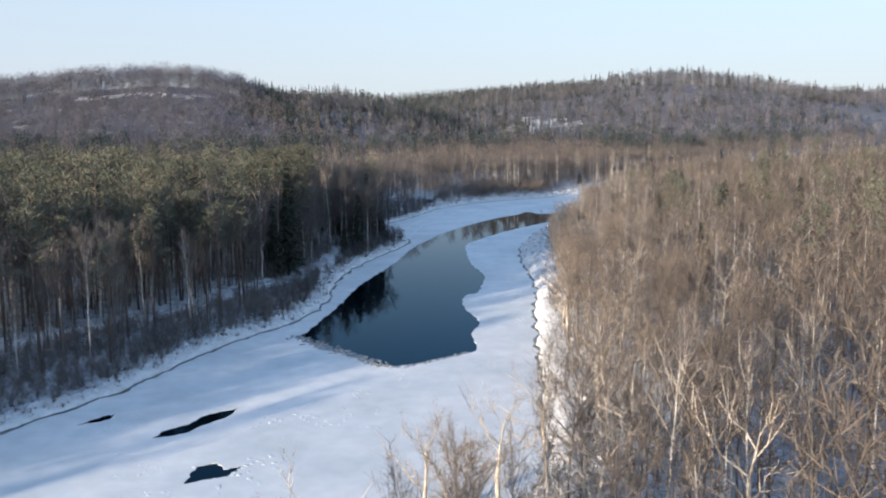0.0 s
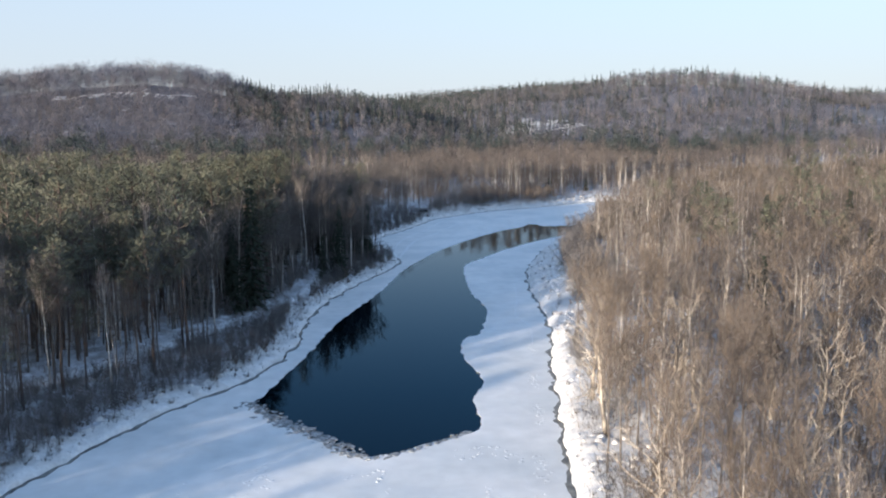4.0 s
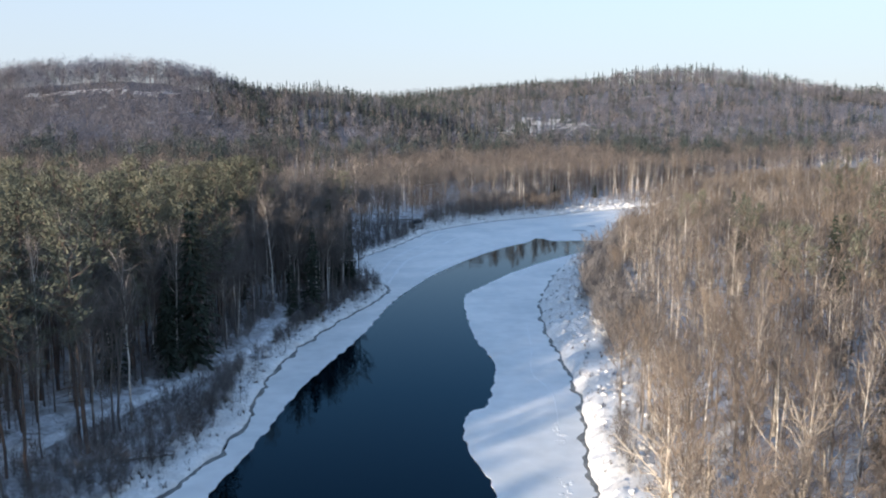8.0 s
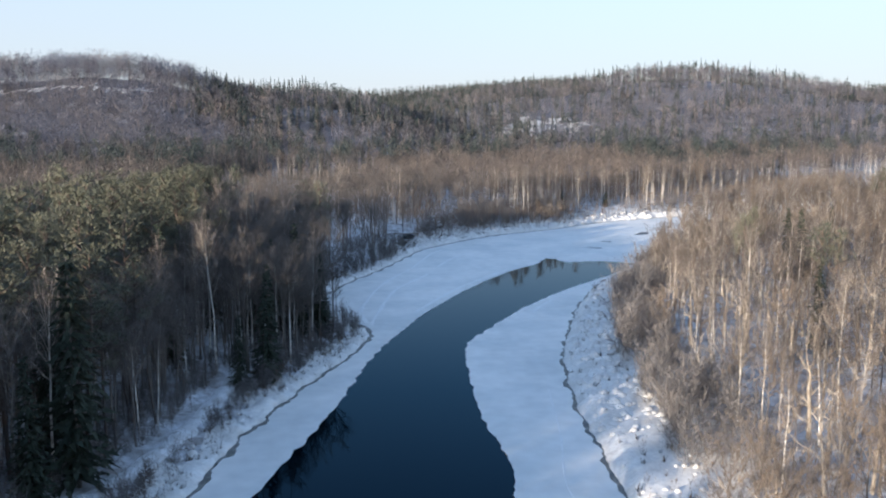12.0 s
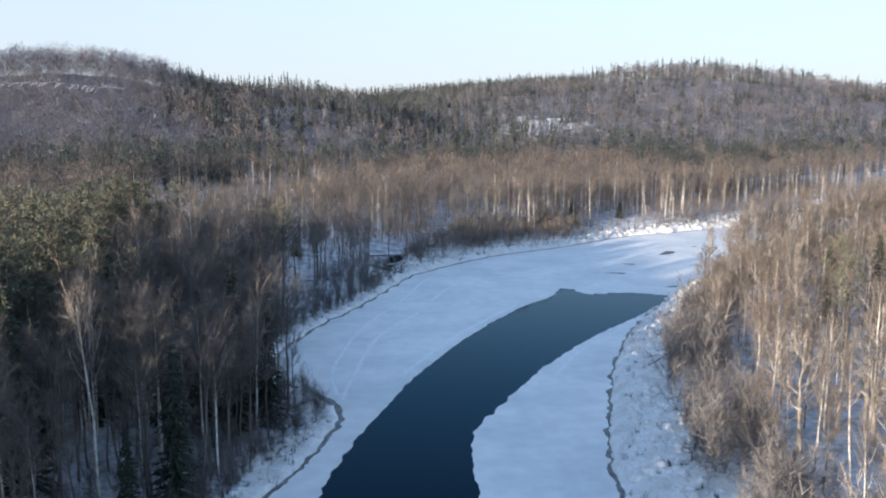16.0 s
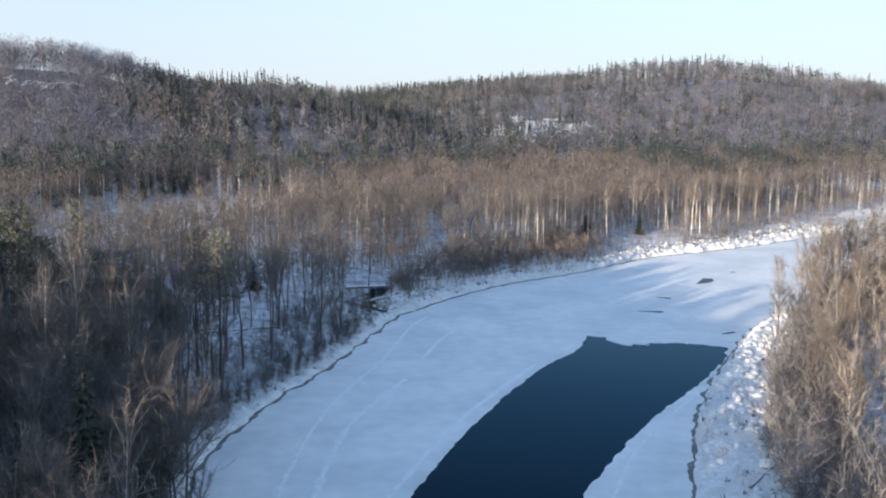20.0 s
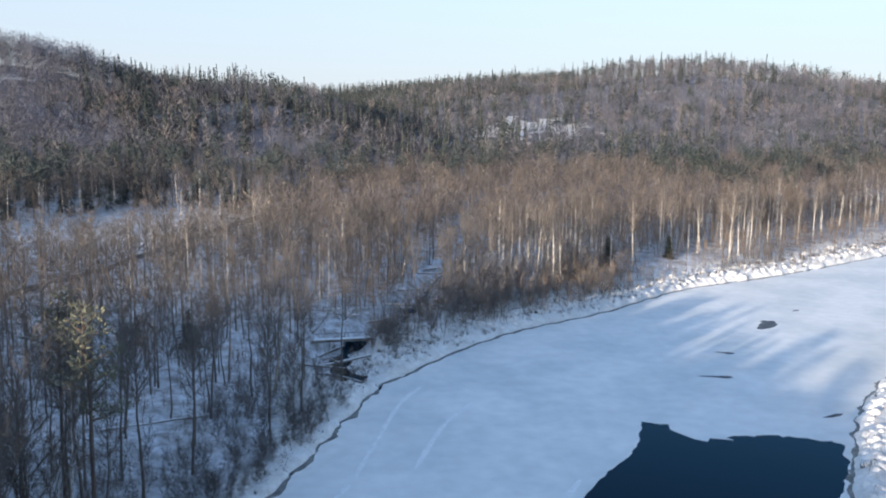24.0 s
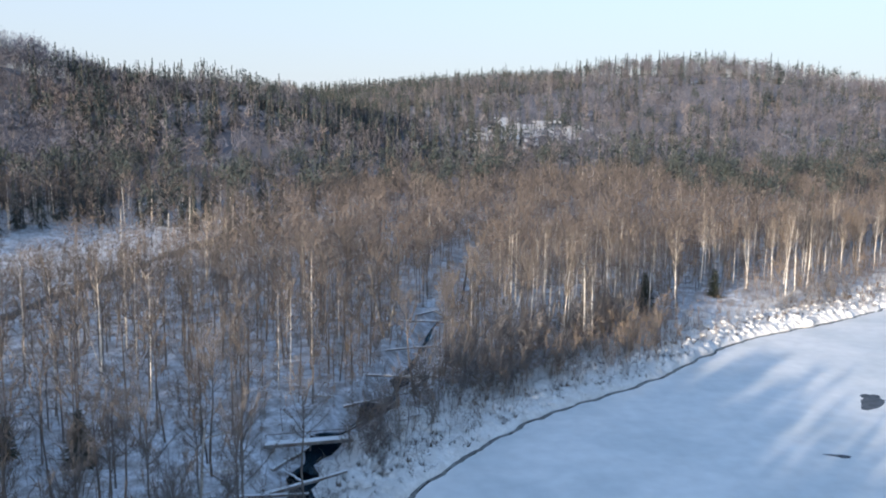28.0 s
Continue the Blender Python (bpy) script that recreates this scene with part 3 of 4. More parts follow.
def shore(line, inland, y0, y1, tag):
    """The lumpy snow lip of a bank, overhanging a line of dark wet ice."""
    line = smooth_line(line[::4], 0.55)
    line = line[(line[:, 1] > y0) & (line[:, 1] < y1)]
    d = np.gradient(line, axis=0)
    d /= np.linalg.norm(d, axis=1)[:, None]
    n = inland * np.stack([d[:, 1], -d[:, 0]], 1)
    x, y = line.T
    line = line - n * (0.45 * fbm(x, y, 9, 3) + 0.17 * fbm(x, y, 3.2, 83))[:, None]
    tallness = 0.62 + 0.22 * fbm(x, y, 13, 84) + 0.3 * fbm(x, y, 2.6, 85)
    tallness = np.maximum(tallness * np.where((inland < 0) & (y > 376), 1.5, 1.0), 0.12) * (0.1 + 0.9 * step(1.2, 3.5, np.hypot(x - 45, y - 377.5)))
    rows = []
    for k, (off, up) in enumerate(((-0.12, -0.15), (-0.02, 0.3), (0.22, 0.72), (0.7, 1.0), (1.5, 1.1), (2.4, 0), (3.6, 0))):
        o = off + (0.25 * fbm(x + 31 * k, y, 2.2, 86) if k > 1 else 0)
        p = line + n * np.reshape(o, (-1, 1))
        rough = 0.14 * fbm(p[:, 0], p[:, 1], 1.5, 87)
        z = up * tallness + rough * (k > 1)
        if k >= 4:
            z = np.maximum(z * (k == 4), height(p[:, 0], p[:, 1]) + (0.06, 0.10, -0.3)[k - 4] + rough)
        rows.append(np.column_stack([p, z]))
    strip_mesh("bank_edge_" + tag, rows[::-1] if inland < 0 else rows, M_BANKSNOW, "lumpy snow lip along the edge of the riverbank", "snowbank")
    wide = np.maximum(0.6 + 0.4 * fbm(x, y, 7, 88) + 0.16 * fbm(x, y, 2.5, 89), 0.1) + 1.1 * np.exp(-(np.hypot(x - 19, y - 277) / 8) ** 2)
    rows = [np.column_stack([line - n * np.reshape(o, (-1, 1)), np.full(len(line), z)]) for o, z in ((-0.3, 0.05), (0.0, 0.065), (wide * 0.7, 0.062), (wide, -0.02))]
    strip_mesh("wet_edge_" + tag, rows[::-1] if inland > 0 else rows, M_EDGE, "dark wet ice along the foot of the bank", "ice edge")


shore(LEFT_BANK, -1, 70, 560, "west")
shore(RIGHT_BANK, 1, 40, 470, "east")


def ribbon(name, line, half, mat, lift, label, category, wave=0.15):
    d = np.gradient(line, axis=0)
    d /= np.linalg.norm(d, axis=1)[:, None]
    n = np.stack([d[:, 1], -d[:, 0]], 1)
    cols = np.linspace(-1, 1, 5)
    w = half * (1 + wave * fbm(line[:, 0], line[:, 1], 8, 77))
    P = line[:, None] + n[:, None] * cols[None, :, None] * w[:, None, None]
    z = height(P[..., 0], P[..., 1]).max(1)[:, None] + lift + 0 * cols
    z[:, 0] -= 0.5
    z[:, -1] -= 0.5
    V = np.concatenate([P, z[..., None]], -1).reshape(-1, 3)
    a, b = np.meshgrid(np.arange(len(line) - 1), np.arange(4), indexing="ij")
    q = (a * 5 + b).ravel()
    F = np.concatenate([np.stack([q, q + 1, q + 6], 1), np.stack([q, q + 6, q + 5], 1)])
    return tagged(new(name, tri_mesh(name, V, F, [mat], smooth=True)), label, category, kind="structure")


def trail(line, half, label):
    """A low ridge of snow along a line on the ice."""
    d = np.gradient(line, axis=0)
    d /= np.linalg.norm(d, axis=1)[:, None]
    n = np.stack([d[:, 1], -d[:, 0]], 1)
    w = half * (1 + 0.5 * fbm(line[:, 0], line[:, 1], 3, 15))
    rows = [np.column_stack([line + n * (w * k)[:, None], np.full(len(line), z)]) for k, z in ((-1, -0.02), (-0.5, 0.035), (0.5, 0.035), (1, -0.02))]
    V = np.stack(rows, 1).reshape(-1, 3)
    a, b = np.meshgrid(np.arange(len(line) - 1), np.arange(3), indexing="ij")
    q = (a * 4 + b).ravel()
    F = np.concatenate([np.stack([q, q + 1, q + 5], 1), np.stack([q, q + 5, q + 4], 1)])
    tagged(new("snow_ridge", tri_mesh("snow_ridge", V, F, [M_RIDGE], smooth=True)), label, "snow ridge", "snow ridges on the ice")


for half, pts in ((0.42, [(23.4, 279), (23.0, 291), (24.8, 301), (27, 311), (31, 324), (38, 340)]), (0.5, [(24, 277), (26.6, 290), (29, 301), (31.5, 311), (35, 319), (42, 332)]), (0.4, [(39, 342), (44, 357), (48, 368), (51.5, 374)]),
                  (0.4, [(46, 343), (52, 357), (58, 366)]), (0.10, [(38.5, 176), (41, 189), (40.5, 199), (44, 214), (47.5, 233)]),
                  (0.45, [(34, 288), (40, 300), (46, 311), (54, 323), (64, 337)]), (0.3, [(58, 285), (66, 298), (76, 310), (90, 325)])):
    trail(smooth_line(pts, 0.8), half, "low ridge of drifted snow along an old trail on the ice")

# thin broken crust along the pool's lower rim
cr = np.random.default_rng(33)
SHARDS = []
rim = smooth_line([(-6.5, 149.5), (-3, 143.5), (3, 135), (8.5, 127.6), (15, 130.6), (22, 135.4)], 0.25)
for k, (x, y) in enumerate(rim[:-4]):
    for _ in range(4 if y > 128.5 and x < 8 else 1):
        a, s = cr.uniform(0, 6.28), cr.uniform(0.15, 0.55)
        off = cr.normal(0, 0.65 if x < 8 else 0.2, 2)
        c = np.array([x + off[0], y + off[1], cr.uniform(-0.03, 0.1)])
        q = np.array([[math.cos(a + t) * s * cr.uniform(0.5, 1.2), math.sin(a + t) * s * cr.uniform(0.5, 1.2), cr.uniform(-0.03, 0.05)] for t in (0, 1.3, 2.6, 3.9, 5.1)]) + c
        V = np.vstack([q, q - [0, 0, 0.06]])
        SHARDS.append((V, np.array([(0, 1, 2), (0, 2, 3), (0, 3, 4)] + [f for i in range(5) for f in ((i, i + 5, (i + 1) % 5), ((i + 1) % 5, i + 5, (i + 1) % 5 + 5))])))
tagged(new("ice_shards", tri_mesh("ice_shards", *join(SHARDS), [M_CRUST])), "thin broken ice crust at the edge of the open water", "ice", kind="stuff")

# trodden snow: wandering lines of small lumps
LUMPS = []
for k in range(46):
    q = np.array([cr.uniform(-24, 26), cr.uniform(84, 128)])
    a = cr.uniform(0, 6.28)
    for _ in range(cr.integers(6, 26)):
        a += cr.normal(0, 0.35)
        q = q + 0.75 * np.array([math.cos(a), math.sin(a)])
        LUMPS.append((*(q + cr.normal(0, 0.3, 2)), cr.uniform(0.25, 0.7)))
for q in smooth_line([(20, 96), (24.5, 112), (28.5, 128), (33, 150), (37, 170), (39.5, 189)], 0.55):
    LUMPS += [(*(q + cr.normal(0, 0.55, 2)), cr.uniform(0.25, 0.65)) for _ in range(2)]
LUMPS = np.array(LUMPS)
lg, _ = river_gap(LUMPS[:, 0], LUMPS[:, 1])
LUMPS = LUMPS[(lg < -2) & ~within(LUMPS[:, 0], LUMPS[:, 1], np.array(POOL, float))]
for hole in HOLES:
    LUMPS = LUMPS[~within(LUMPS[:, 0], LUMPS[:, 1], np.array(hole, float))]

PATCHES = [(127.8, 405.4, 2.6, 2.3, 35, 4.5), (108.2, 385.2, 1.2, 0.5, -30, 2.0), (100.3, 371.8, 1.6, 0.6, -20, 3.4), (106.5, 352.3, 1.5, 0.5, 10, 1.6), (140.2, 415.4, 1.0, 0.4, 20, 1.0)]
for x, y, a, b, w, tail in PATCHES:
    # an uneven lump with a thin drawn-out tail
    r = np.random.default_rng(int(x))
    k = np.arange(26) * 2 * np.pi / 26
    wob = 1 + 0.28 * np.sin(2 * k + r.uniform(0, 6)) + 0.16 * np.sin(5 * k + r.uniform(0, 6)) + r.normal(0, 0.07, 26)
    drag = tail * np.maximum(0, -np.cos(k - 0.25)) ** 9
    V = [[0, 0, 0.16]] + [[math.cos(q) * a * u * wob[i] - drag[i] * u, math.sin(q) * b * u * wob[i], z] for u, z in ((0.55, 0.12), (1.0, -0.05)) for i, q in enumerate(k)]
    F = [(0, 1 + i, 1 + (i + 1) % 26) for i in range(26)] + [f for i in range(26) for f in ((1 + i, 27 + i, 27 + (i + 1) % 26), (1 + i, 27 + (i + 1) % 26, 1 + (i + 1) % 26))]
    ob = tagged(new("slush_patch", tri_mesh("slush_patch", V, F, [M_SLUSH], smooth=True)), "dark wet slush patch on the snowy river ice", "slush", "slush patches on the ice")
    ob.matrix_basis = pose(x, y, 0.0, 0, 0, w)
ribbon("track", TRACK, 1.5, M_TRACK, 0.06, "trodden snowy footpath along the wooded bank", "path")
ribbon("stream_water", STREAM[1:], np.interp(STREAM[1:, 1], [379, 384, 393, 399, 408, 416, 425, 432, 440, 460], [2.4, 3.2, 2.8, 1.5, 1.6, 0.8, 1.4, 0.7, 0.7, 0.4]), M_WATER, 0.10, "narrow dark unfrozen stream between snowy banks", "stream", 0.7)
ribbon("road", ROAD, 2.6, M_ROAD, 0.08, "cleared dark road past a snowy clearing", "road")

# ---- woods ----
rng = np.random.default_rng(11)


def scatter(x0, x1, y0, y1, cell):
    a, b = np.meshgrid(np.arange(x0, x1, cell), np.arange(y0, y1, cell))
    a, b = a.ravel() + rng.uniform(0, cell, a.size), b.ravel() + rng.uniform(0, cell, b.size)
    return a, b


def in_wedge(x, y, more=0.0):
    return (x > -0.36 * y - 22 - more) & (x < 0.70 * y + 34)


# ash: an added name for alders with greyer twigs, mostly west of the river
KINDS = ("alder", "birch", "pine", "spruce", "willow", "ash")
CLEARINGS = [(-2, 58, 10), (10, 72, 9), (20, 82, 6), (42, 385, 9), (38.5, 371, 4.2), (53, 191, 5), (60, 233, 5), (68, 265, 5), (60, 425, 4), (131, 459, 9), (127, 452, 8), (138, 463, 7), (66, 447, 4)]
# the trees that stand out: kind, x, y, height, lean in degrees towards x
MARKED = [("spruce", -10, 201, 25, 0), ("spruce", 104, 223, 18, 0), ("spruce", 134, 466, 6.5, 0), ("spruce", 112, 454, 8, 0), ("spruce", 16.5, 389.5, 6.5, 0), ("spruce", 8, 393, 5, 0), ("spruce", 3, 236, 11, 0), ("spruce", -13, 196, 15, 0), ("spruce", -14, 206, 18, 0), ("spruce", -19, 190, 16, 0), ("spruce", -16, 214, 14, 0),
          ("pine", 15, 323, 23, 0), ("pine", 11, 330, 21, 0), ("willow", 24, 496, 17, 0), ("birch", 78, 434, 17, 12), ("birch", 15, 416, 15, -14), ("birch", 49, 137, 17, 3), ("birch", 76, 206, 19, 0),
          ("birch", 84, 245, 19, 0), ("pine", 92, 262, 18, 0), ("willow", 7.5, 75, 12, 0), ("willow", 14.5, 76, 12, 4), ("willow", 20, 79, 11.5, -5), ("willow", 47, 100, 13, 0), ("willow", 52, 112, 14, 5), ("willow", 56, 128, 13, -5), ("willow", 65, 148, 14, 0)]
tx, ty = scatter(-330, 480, -30, 640, 4.3)
more = scatter(-130, 40, 95, 320, 3.1)
tx, ty = np.concatenate([tx, more[0]]), np.concatenate([ty, more[1]])
dense = np.arange(len(tx)) >= len(tx) - len(more[0])
# unseen trees past the view's edges are added to shade the ice and woods
keep = in_wedge(tx, ty, np.where((ty > 90) & (ty < 520), 60, 0)) | ((ty < 75) & (tx > -60) & (tx < 100)) | ((ty > 10) & (ty < 100) & (tx > -150) & (tx < -30))
# these unseen trees are thinned to let some sun through
keep &= in_wedge(tx, ty) | (ty < 75) | (rng.random(len(tx)) < np.where((ty > 90) & (ty < 340), 0.6, 0.28))
tx, ty, dense = tx[keep], ty[keep], dense[keep]
gap, left = river_gap(tx, ty)
keep = ~dense | (left & (gap < 46))
tx, ty, gap, left = tx[keep], ty[keep], gap[keep], left[keep]
north = left & (ty > 372) & (tx > 44)
edge = np.where(left & ~north, np.where(ty < 235, 9.0, 4.5), np.where(north, 13.0, np.where(ty > 175, np.where(ty > 335, 5.0, 15.0), 2.8)))
keep = gap > edge + 2.5 * fbm(tx, ty, 25, 61) * (edge > 3)
keep &= (to_line(tx, ty, TRACK) > 2.6) & (to_line(tx, ty, STREAM) > 4.2) & (to_line(tx, ty, ROAD) > 4) & ~within(tx, ty, MEADOW)
keep &= ~(left & (ty < 128 + 0.84 * (tx + 8) - 15) & (gap < 7))
for cx, cy, r in CLEARINGS + [(m[1], m[2], 2.4) for m in MARKED]:
    keep &= (tx - cx) ** 2 + (ty - cy) ** 2 > r * r
beside = np.hypot(tx[:, None] - TRACK[None, :, 0], ty[:, None] - TRACK[None, :, 1]).argmin(1)
keep &= ~(left & (ty > 100) & (ty < 232) & (gap < river_gap(TRACK[:, 0], TRACK[:, 1])[0][beside] + 1.5) & (rng.random(len(tx)) < 0.5))
keep &= ~((ty > 480) & (rng.random(len(tx)) < 0.30))
keep &= ~(north & (gap < 60) & (rng.random(len(tx)) < 0.30 - 0.45 * fbm(tx, ty, 17, 63)))
keep &= ~(left & ~north & (ty > 335) & (rng.random(len(tx)) < np.where(ty < 425, 0.36, np.where(ty < 540, 0.16, 0.1))))
tx, ty, gap, left, north = tx[keep], ty[keep], gap[keep], left[keep], north[keep]
tz = height(tx, ty, (gap, left)) - 0.1
p = rng.random(len(tx)) + 0.22 * fbm(tx, ty, 40, 62)
kind = np.zeros(len(tx), int)
west = left & ~north
south = west & (ty < 225)
kind[south] = np.select([p[south] < 0.50, p[south] < 0.70], [0, 1], 2)
w2 = west & (ty >= 225) & (ty < 335)
inner = w2 & (gap > 24)
kind[w2] = np.select([p[w2] < 0.8, p[w2] < 0.99], [0, 1], 3)
kind[inner] = np.select([p[inner] < 0.3, p[inner] < 0.42, p[inner] < 0.96], [0, 1, 2], 3)
w3 = west & (ty >= 335)
kind[w3] = np.where((p[w3] < 0.9) | (ty[w3] < 400), 0, 1)
stand = left & (ty > 540) & (tx < 75)
kind[stand] = np.select([p[stand] < 0.28, p[stand] < 0.52, p[stand] < 0.68], [0, 1, 2], 3)
kind[north & ~stand & (p > 1.1)] = 2
nf, nb = north & (gap < 40), north & (gap >= 40)
kind[nf] = np.where(p[nf] < 0.24, 0, 1)
pn = p - 0.55 * (1 - step(130, 210, tx)) * (1 - step(110, 170, gap))
kind[nb] = np.select([pn[nb] < 0.42, pn[nb] < 0.72, pn[nb] < 0.95], [0, 1, 2], 3)
e2 = ~left
kind[e2] = np.select([p[e2] < 0.64 - 0.10 * step(180, 260, ty[e2]), p[e2] < 0.80, p[e2] < 1.0, p[e2] < 1.08], [0, 1, 4, 2], 3)
kind[e2 & ((ty < 112) | (gap < 30)) & ((kind == 2) | (kind == 3))] = 4
kind[west & (kind == 0)] = 5
kind[north & (tx < 82) & (kind < 2) & (p < 0.85)] = 5
tall = np.select([(kind == 0) | (kind == 5), kind == 1, kind == 2, kind == 4], [15.5, 18.0, 21.0, 13.5], 17.0) * rng.uniform(0.78, 1.15, len(tx))
tall = np.where(e2, tall * (0.80 + 0.1 * (1 - step(150, 200, ty)) + 0.14 * step(10, 70, gap) + 0.3 * step(320, 380, ty)), tall)
tall = np.where(w3 & (ty > 452) & (ty < 500) & (tx < 22), tall * 0.82, tall)
tall = np.where(west & (ty < 335), np.minimum(tall * (1.06 + 0.06 * step(262, 280, ty)) * rng.uniform(0.7, 1.12, len(tx)), 23.5 + 2.5 * rng.random(len(tx))), tall)
turn = rng.uniform(0, 6.28, len(tx))
lean, bend = rng.normal(0, 2.6, len(tx)), rng.uniform(0, 6.28, len(tx))
mx, my = np.array([m[1] for m in MARKED], float), np.array([m[2] for m in MARKED], float)
mg, ml = river_gap(mx, my)
mark = len(tx)
tx, ty, gap, left = np.concatenate([tx, mx]), np.concatenate([ty, my]), np.concatenate([gap, mg]), np.concatenate([left, ml])
tz = np.concatenate([tz, height(mx, my, (mg, ml)) - 0.1])
kind = np.concatenate([kind, [KINDS.index(m[0]) for m in MARKED]])
tall, turn = np.concatenate([tall, [m[3] for m in MARKED]]), np.concatenate([turn, np.zeros(len(MARKED))])
lean, bend = np.concatenate([lean, [m[4] for m in MARKED]]), np.concatenate([bend, np.zeros(len(MARKED))])

tr = np.random.default_rng(5)
BIG = {"alder": [bare_tree(tr, 10, tr.uniform(0.50, 0.66), tr.uniform(1.8, 2.4), 0.62, 15, 1600, 0.016, 0.72, 3, fat=1.1, lean=0.06, arch=0.25) for _ in range(6)],
       "birch": [bare_tree(tr, 10, 0.54, 1.6, 1.0, 14, 1100, 0.015, 0.68, 2, fat=0.95, lean=0.035, arch=0.2) for _ in range(6)],
       "pine": [pine_tree(tr, 10, 0.58, 1.45, 15, 72, 0.23, slim=0.3) for _ in range(4)],
       "spruce": [spruce_tree(tr, 10, 1.45, 26, 9, 5) for _ in range(3)],
       "ash": [bare_tree(tr, 10, tr.uniform(0.52, 0.68), tr.uniform(1.7, 2.2), 0.7, 14, 1500, 0.015, 0.7, 3, fat=1.15, lean=0.06, arch=0.25) for _ in range(6)],
       "willow": [bare_tree(tr, 10, 0.24, 3.2, 0.5, 11, 900, 0.016, 0.75, 4, fat=3.4, lean=0.12, arch=0.2, gnarl=0.14) for _ in range(5)]}
MID = {"alder": [bare_tree(tr, 10, 0.45, 2.4, 0.62, 9, 230, 0.046, 1.2, 1, 3, lean=0.06, arch=0.2, plain=True) for _ in range(6)],
       "birch": [bare_tree(tr, 10, 0.50, 1.5, 0.9, 8, 150, 0.045, 1.2, 1, 4, fat=1.0, lean=0.02, arch=0.2, plain=True) for _ in range(5)],
       "pine": [pine_tree(tr, 10, 0.58, 1.45, 12, 34, 0.36, 3, 0.3) for _ in range(4)],
       "spruce": [spruce_tree(tr, 10, 1.2, 18, 7, 3, 0.06, 3) for _ in range(3)],
       "ash": [bare_tree(tr, 10, 0.5, 2.1, 0.7, 9, 240, 0.042, 1.1, 1, 3, fat=1.1, lean=0.06, arch=0.2, plain=True) for _ in range(6)],
       "willow": [bare_tree(tr, 10, 0.18, 3.6, 0.55, 8, 200, 0.055, 1.4, 2, 3, fat=1.5, lean=0.10, plain=True) for _ in range(4)]}
SKINS = {"alder": {"trunk": M_BARK, "limbs": M_BARK, "crown": M_TWIG}, "birch": {"trunk": M_BIRCH, "limbs": M_PALEBARK, "crown": M_BIRCHTWIG},
         "pine": {"trunk": M_PINEBARK, "limbs": M_PINEBARK, "crown": M_PINE}, "spruce": {"trunk": M_BARK, "crown": M_SPRUCE},
         "ash": {"trunk": M_BARK, "limbs": M_BARK, "crown": M_GREYTWIG},
         "willow": {"trunk": M_WILLOW, "limbs": M_WILLOW, "crown": M_TWIG}}
WORDS = {"alder": ("alder_tree", "leafless brown alder standing in riverside snow"), "birch": ("birch_tree", "leafless white-barked birch with reddish twigs in snow"),
         "pine": ("pine_tree", "tall pine with bare trunk and green crown"), "spruce": ("spruce_tree", "dark green conical spruce among bare trees"), "ash": ("ash_tree", "slender leafless grey-brown ash on the snowy forest floor"), "willow": ("willow_tree", "gnarled pale-limbed leafless willow in brown riverside woods")}
single = np.zeros(len(tx), bool)
for k, name in enumerate(KINDS):
    near = np.where((kind == k) & (ty < 500) & in_wedge(tx, ty))[0]
    near = near[np.argsort(np.where(near >= mark, -9, gap[near]))][:300]
    single[near] = True
    title, label = WORDS[name]
    firsts = []
    for n, t in enumerate(near):
        v = n % len(BIG[name])
        wide = 2.2 if name == 'spruce' and tall[t] < 9 else 1.0
        m = Matrix.Translation((tx[t], ty[t], tz[t])) @ Matrix.Rotation(bend[t], 4, 'Z') @ Matrix.Rotation(radians(lean[t]), 4, 'Y') @ Matrix.Rotation(turn[t], 4, 'Z') @ Matrix.Diagonal((wide, wide, 1, 1)) @ Matrix.Scale(tall[t] / 10, 4)
        if n < len(BIG[name]):
            base = tagged(new(title), label, "tree", name + " trees on the riverside")
            base.matrix_basis = m
            tree_parts(BIG[name][v], SKINS[name], base)
            firsts.append(base)
        else:
            ob = copy_thing(firsts[v], Matrix.Identity(4))
            ob.matrix_basis = m


def plant(title, label, stock, skins, xs, ys, zs, hs, turns, pick):
    """Many trees joined into one mesh."""
    mats = list(dict.fromkeys(m for s in skins for m in s.values()))
    V, F, I, k = [], [], [], 0
    for which in np.unique(pick):
        models, skin = stock[which], skins[which]
        for v, model in enumerate(models):
            sel = np.where(pick == which)[0][v::len(models)]
            if not len(sel):
                continue
            cs, sn, s = np.cos(turns[sel]), np.sin(turns[sel]), hs[sel] / 10
            for pn, (mv, mf) in model.items():
                x = (mv[None, :, 0] * cs[:, None] - mv[None, :, 1] * sn[:, None]) * s[:, None] + xs[sel][:, None]
                y = (mv[None, :, 0] * sn[:, None] + mv[None, :, 1] * cs[:, None]) * s[:, None] + ys[sel][:, None]
                z = mv[None, :, 2] * s[:, None] + zs[sel][:, None]
                V.append(np.stack([x, y, z], -1).reshape(-1, 3).astype(np.float32))
                F.append((mf[None] + (np.arange(len(sel)) * len(mv))[:, None, None] + k).reshape(-1, 3))
                I.append(np.full(len(mf) * len(sel), mats.index(skin[pn])))
                k += len(mv) * len(sel)
    if V:
        tagged(new(title, tri_mesh(title, np.concatenate(V), np.concatenate(F), mats, np.concatenate(I), smooth=title.startswith("snow"))), label, "woodland", kind="stuff")


rest = np.where(~single & (ty < 475))[0]
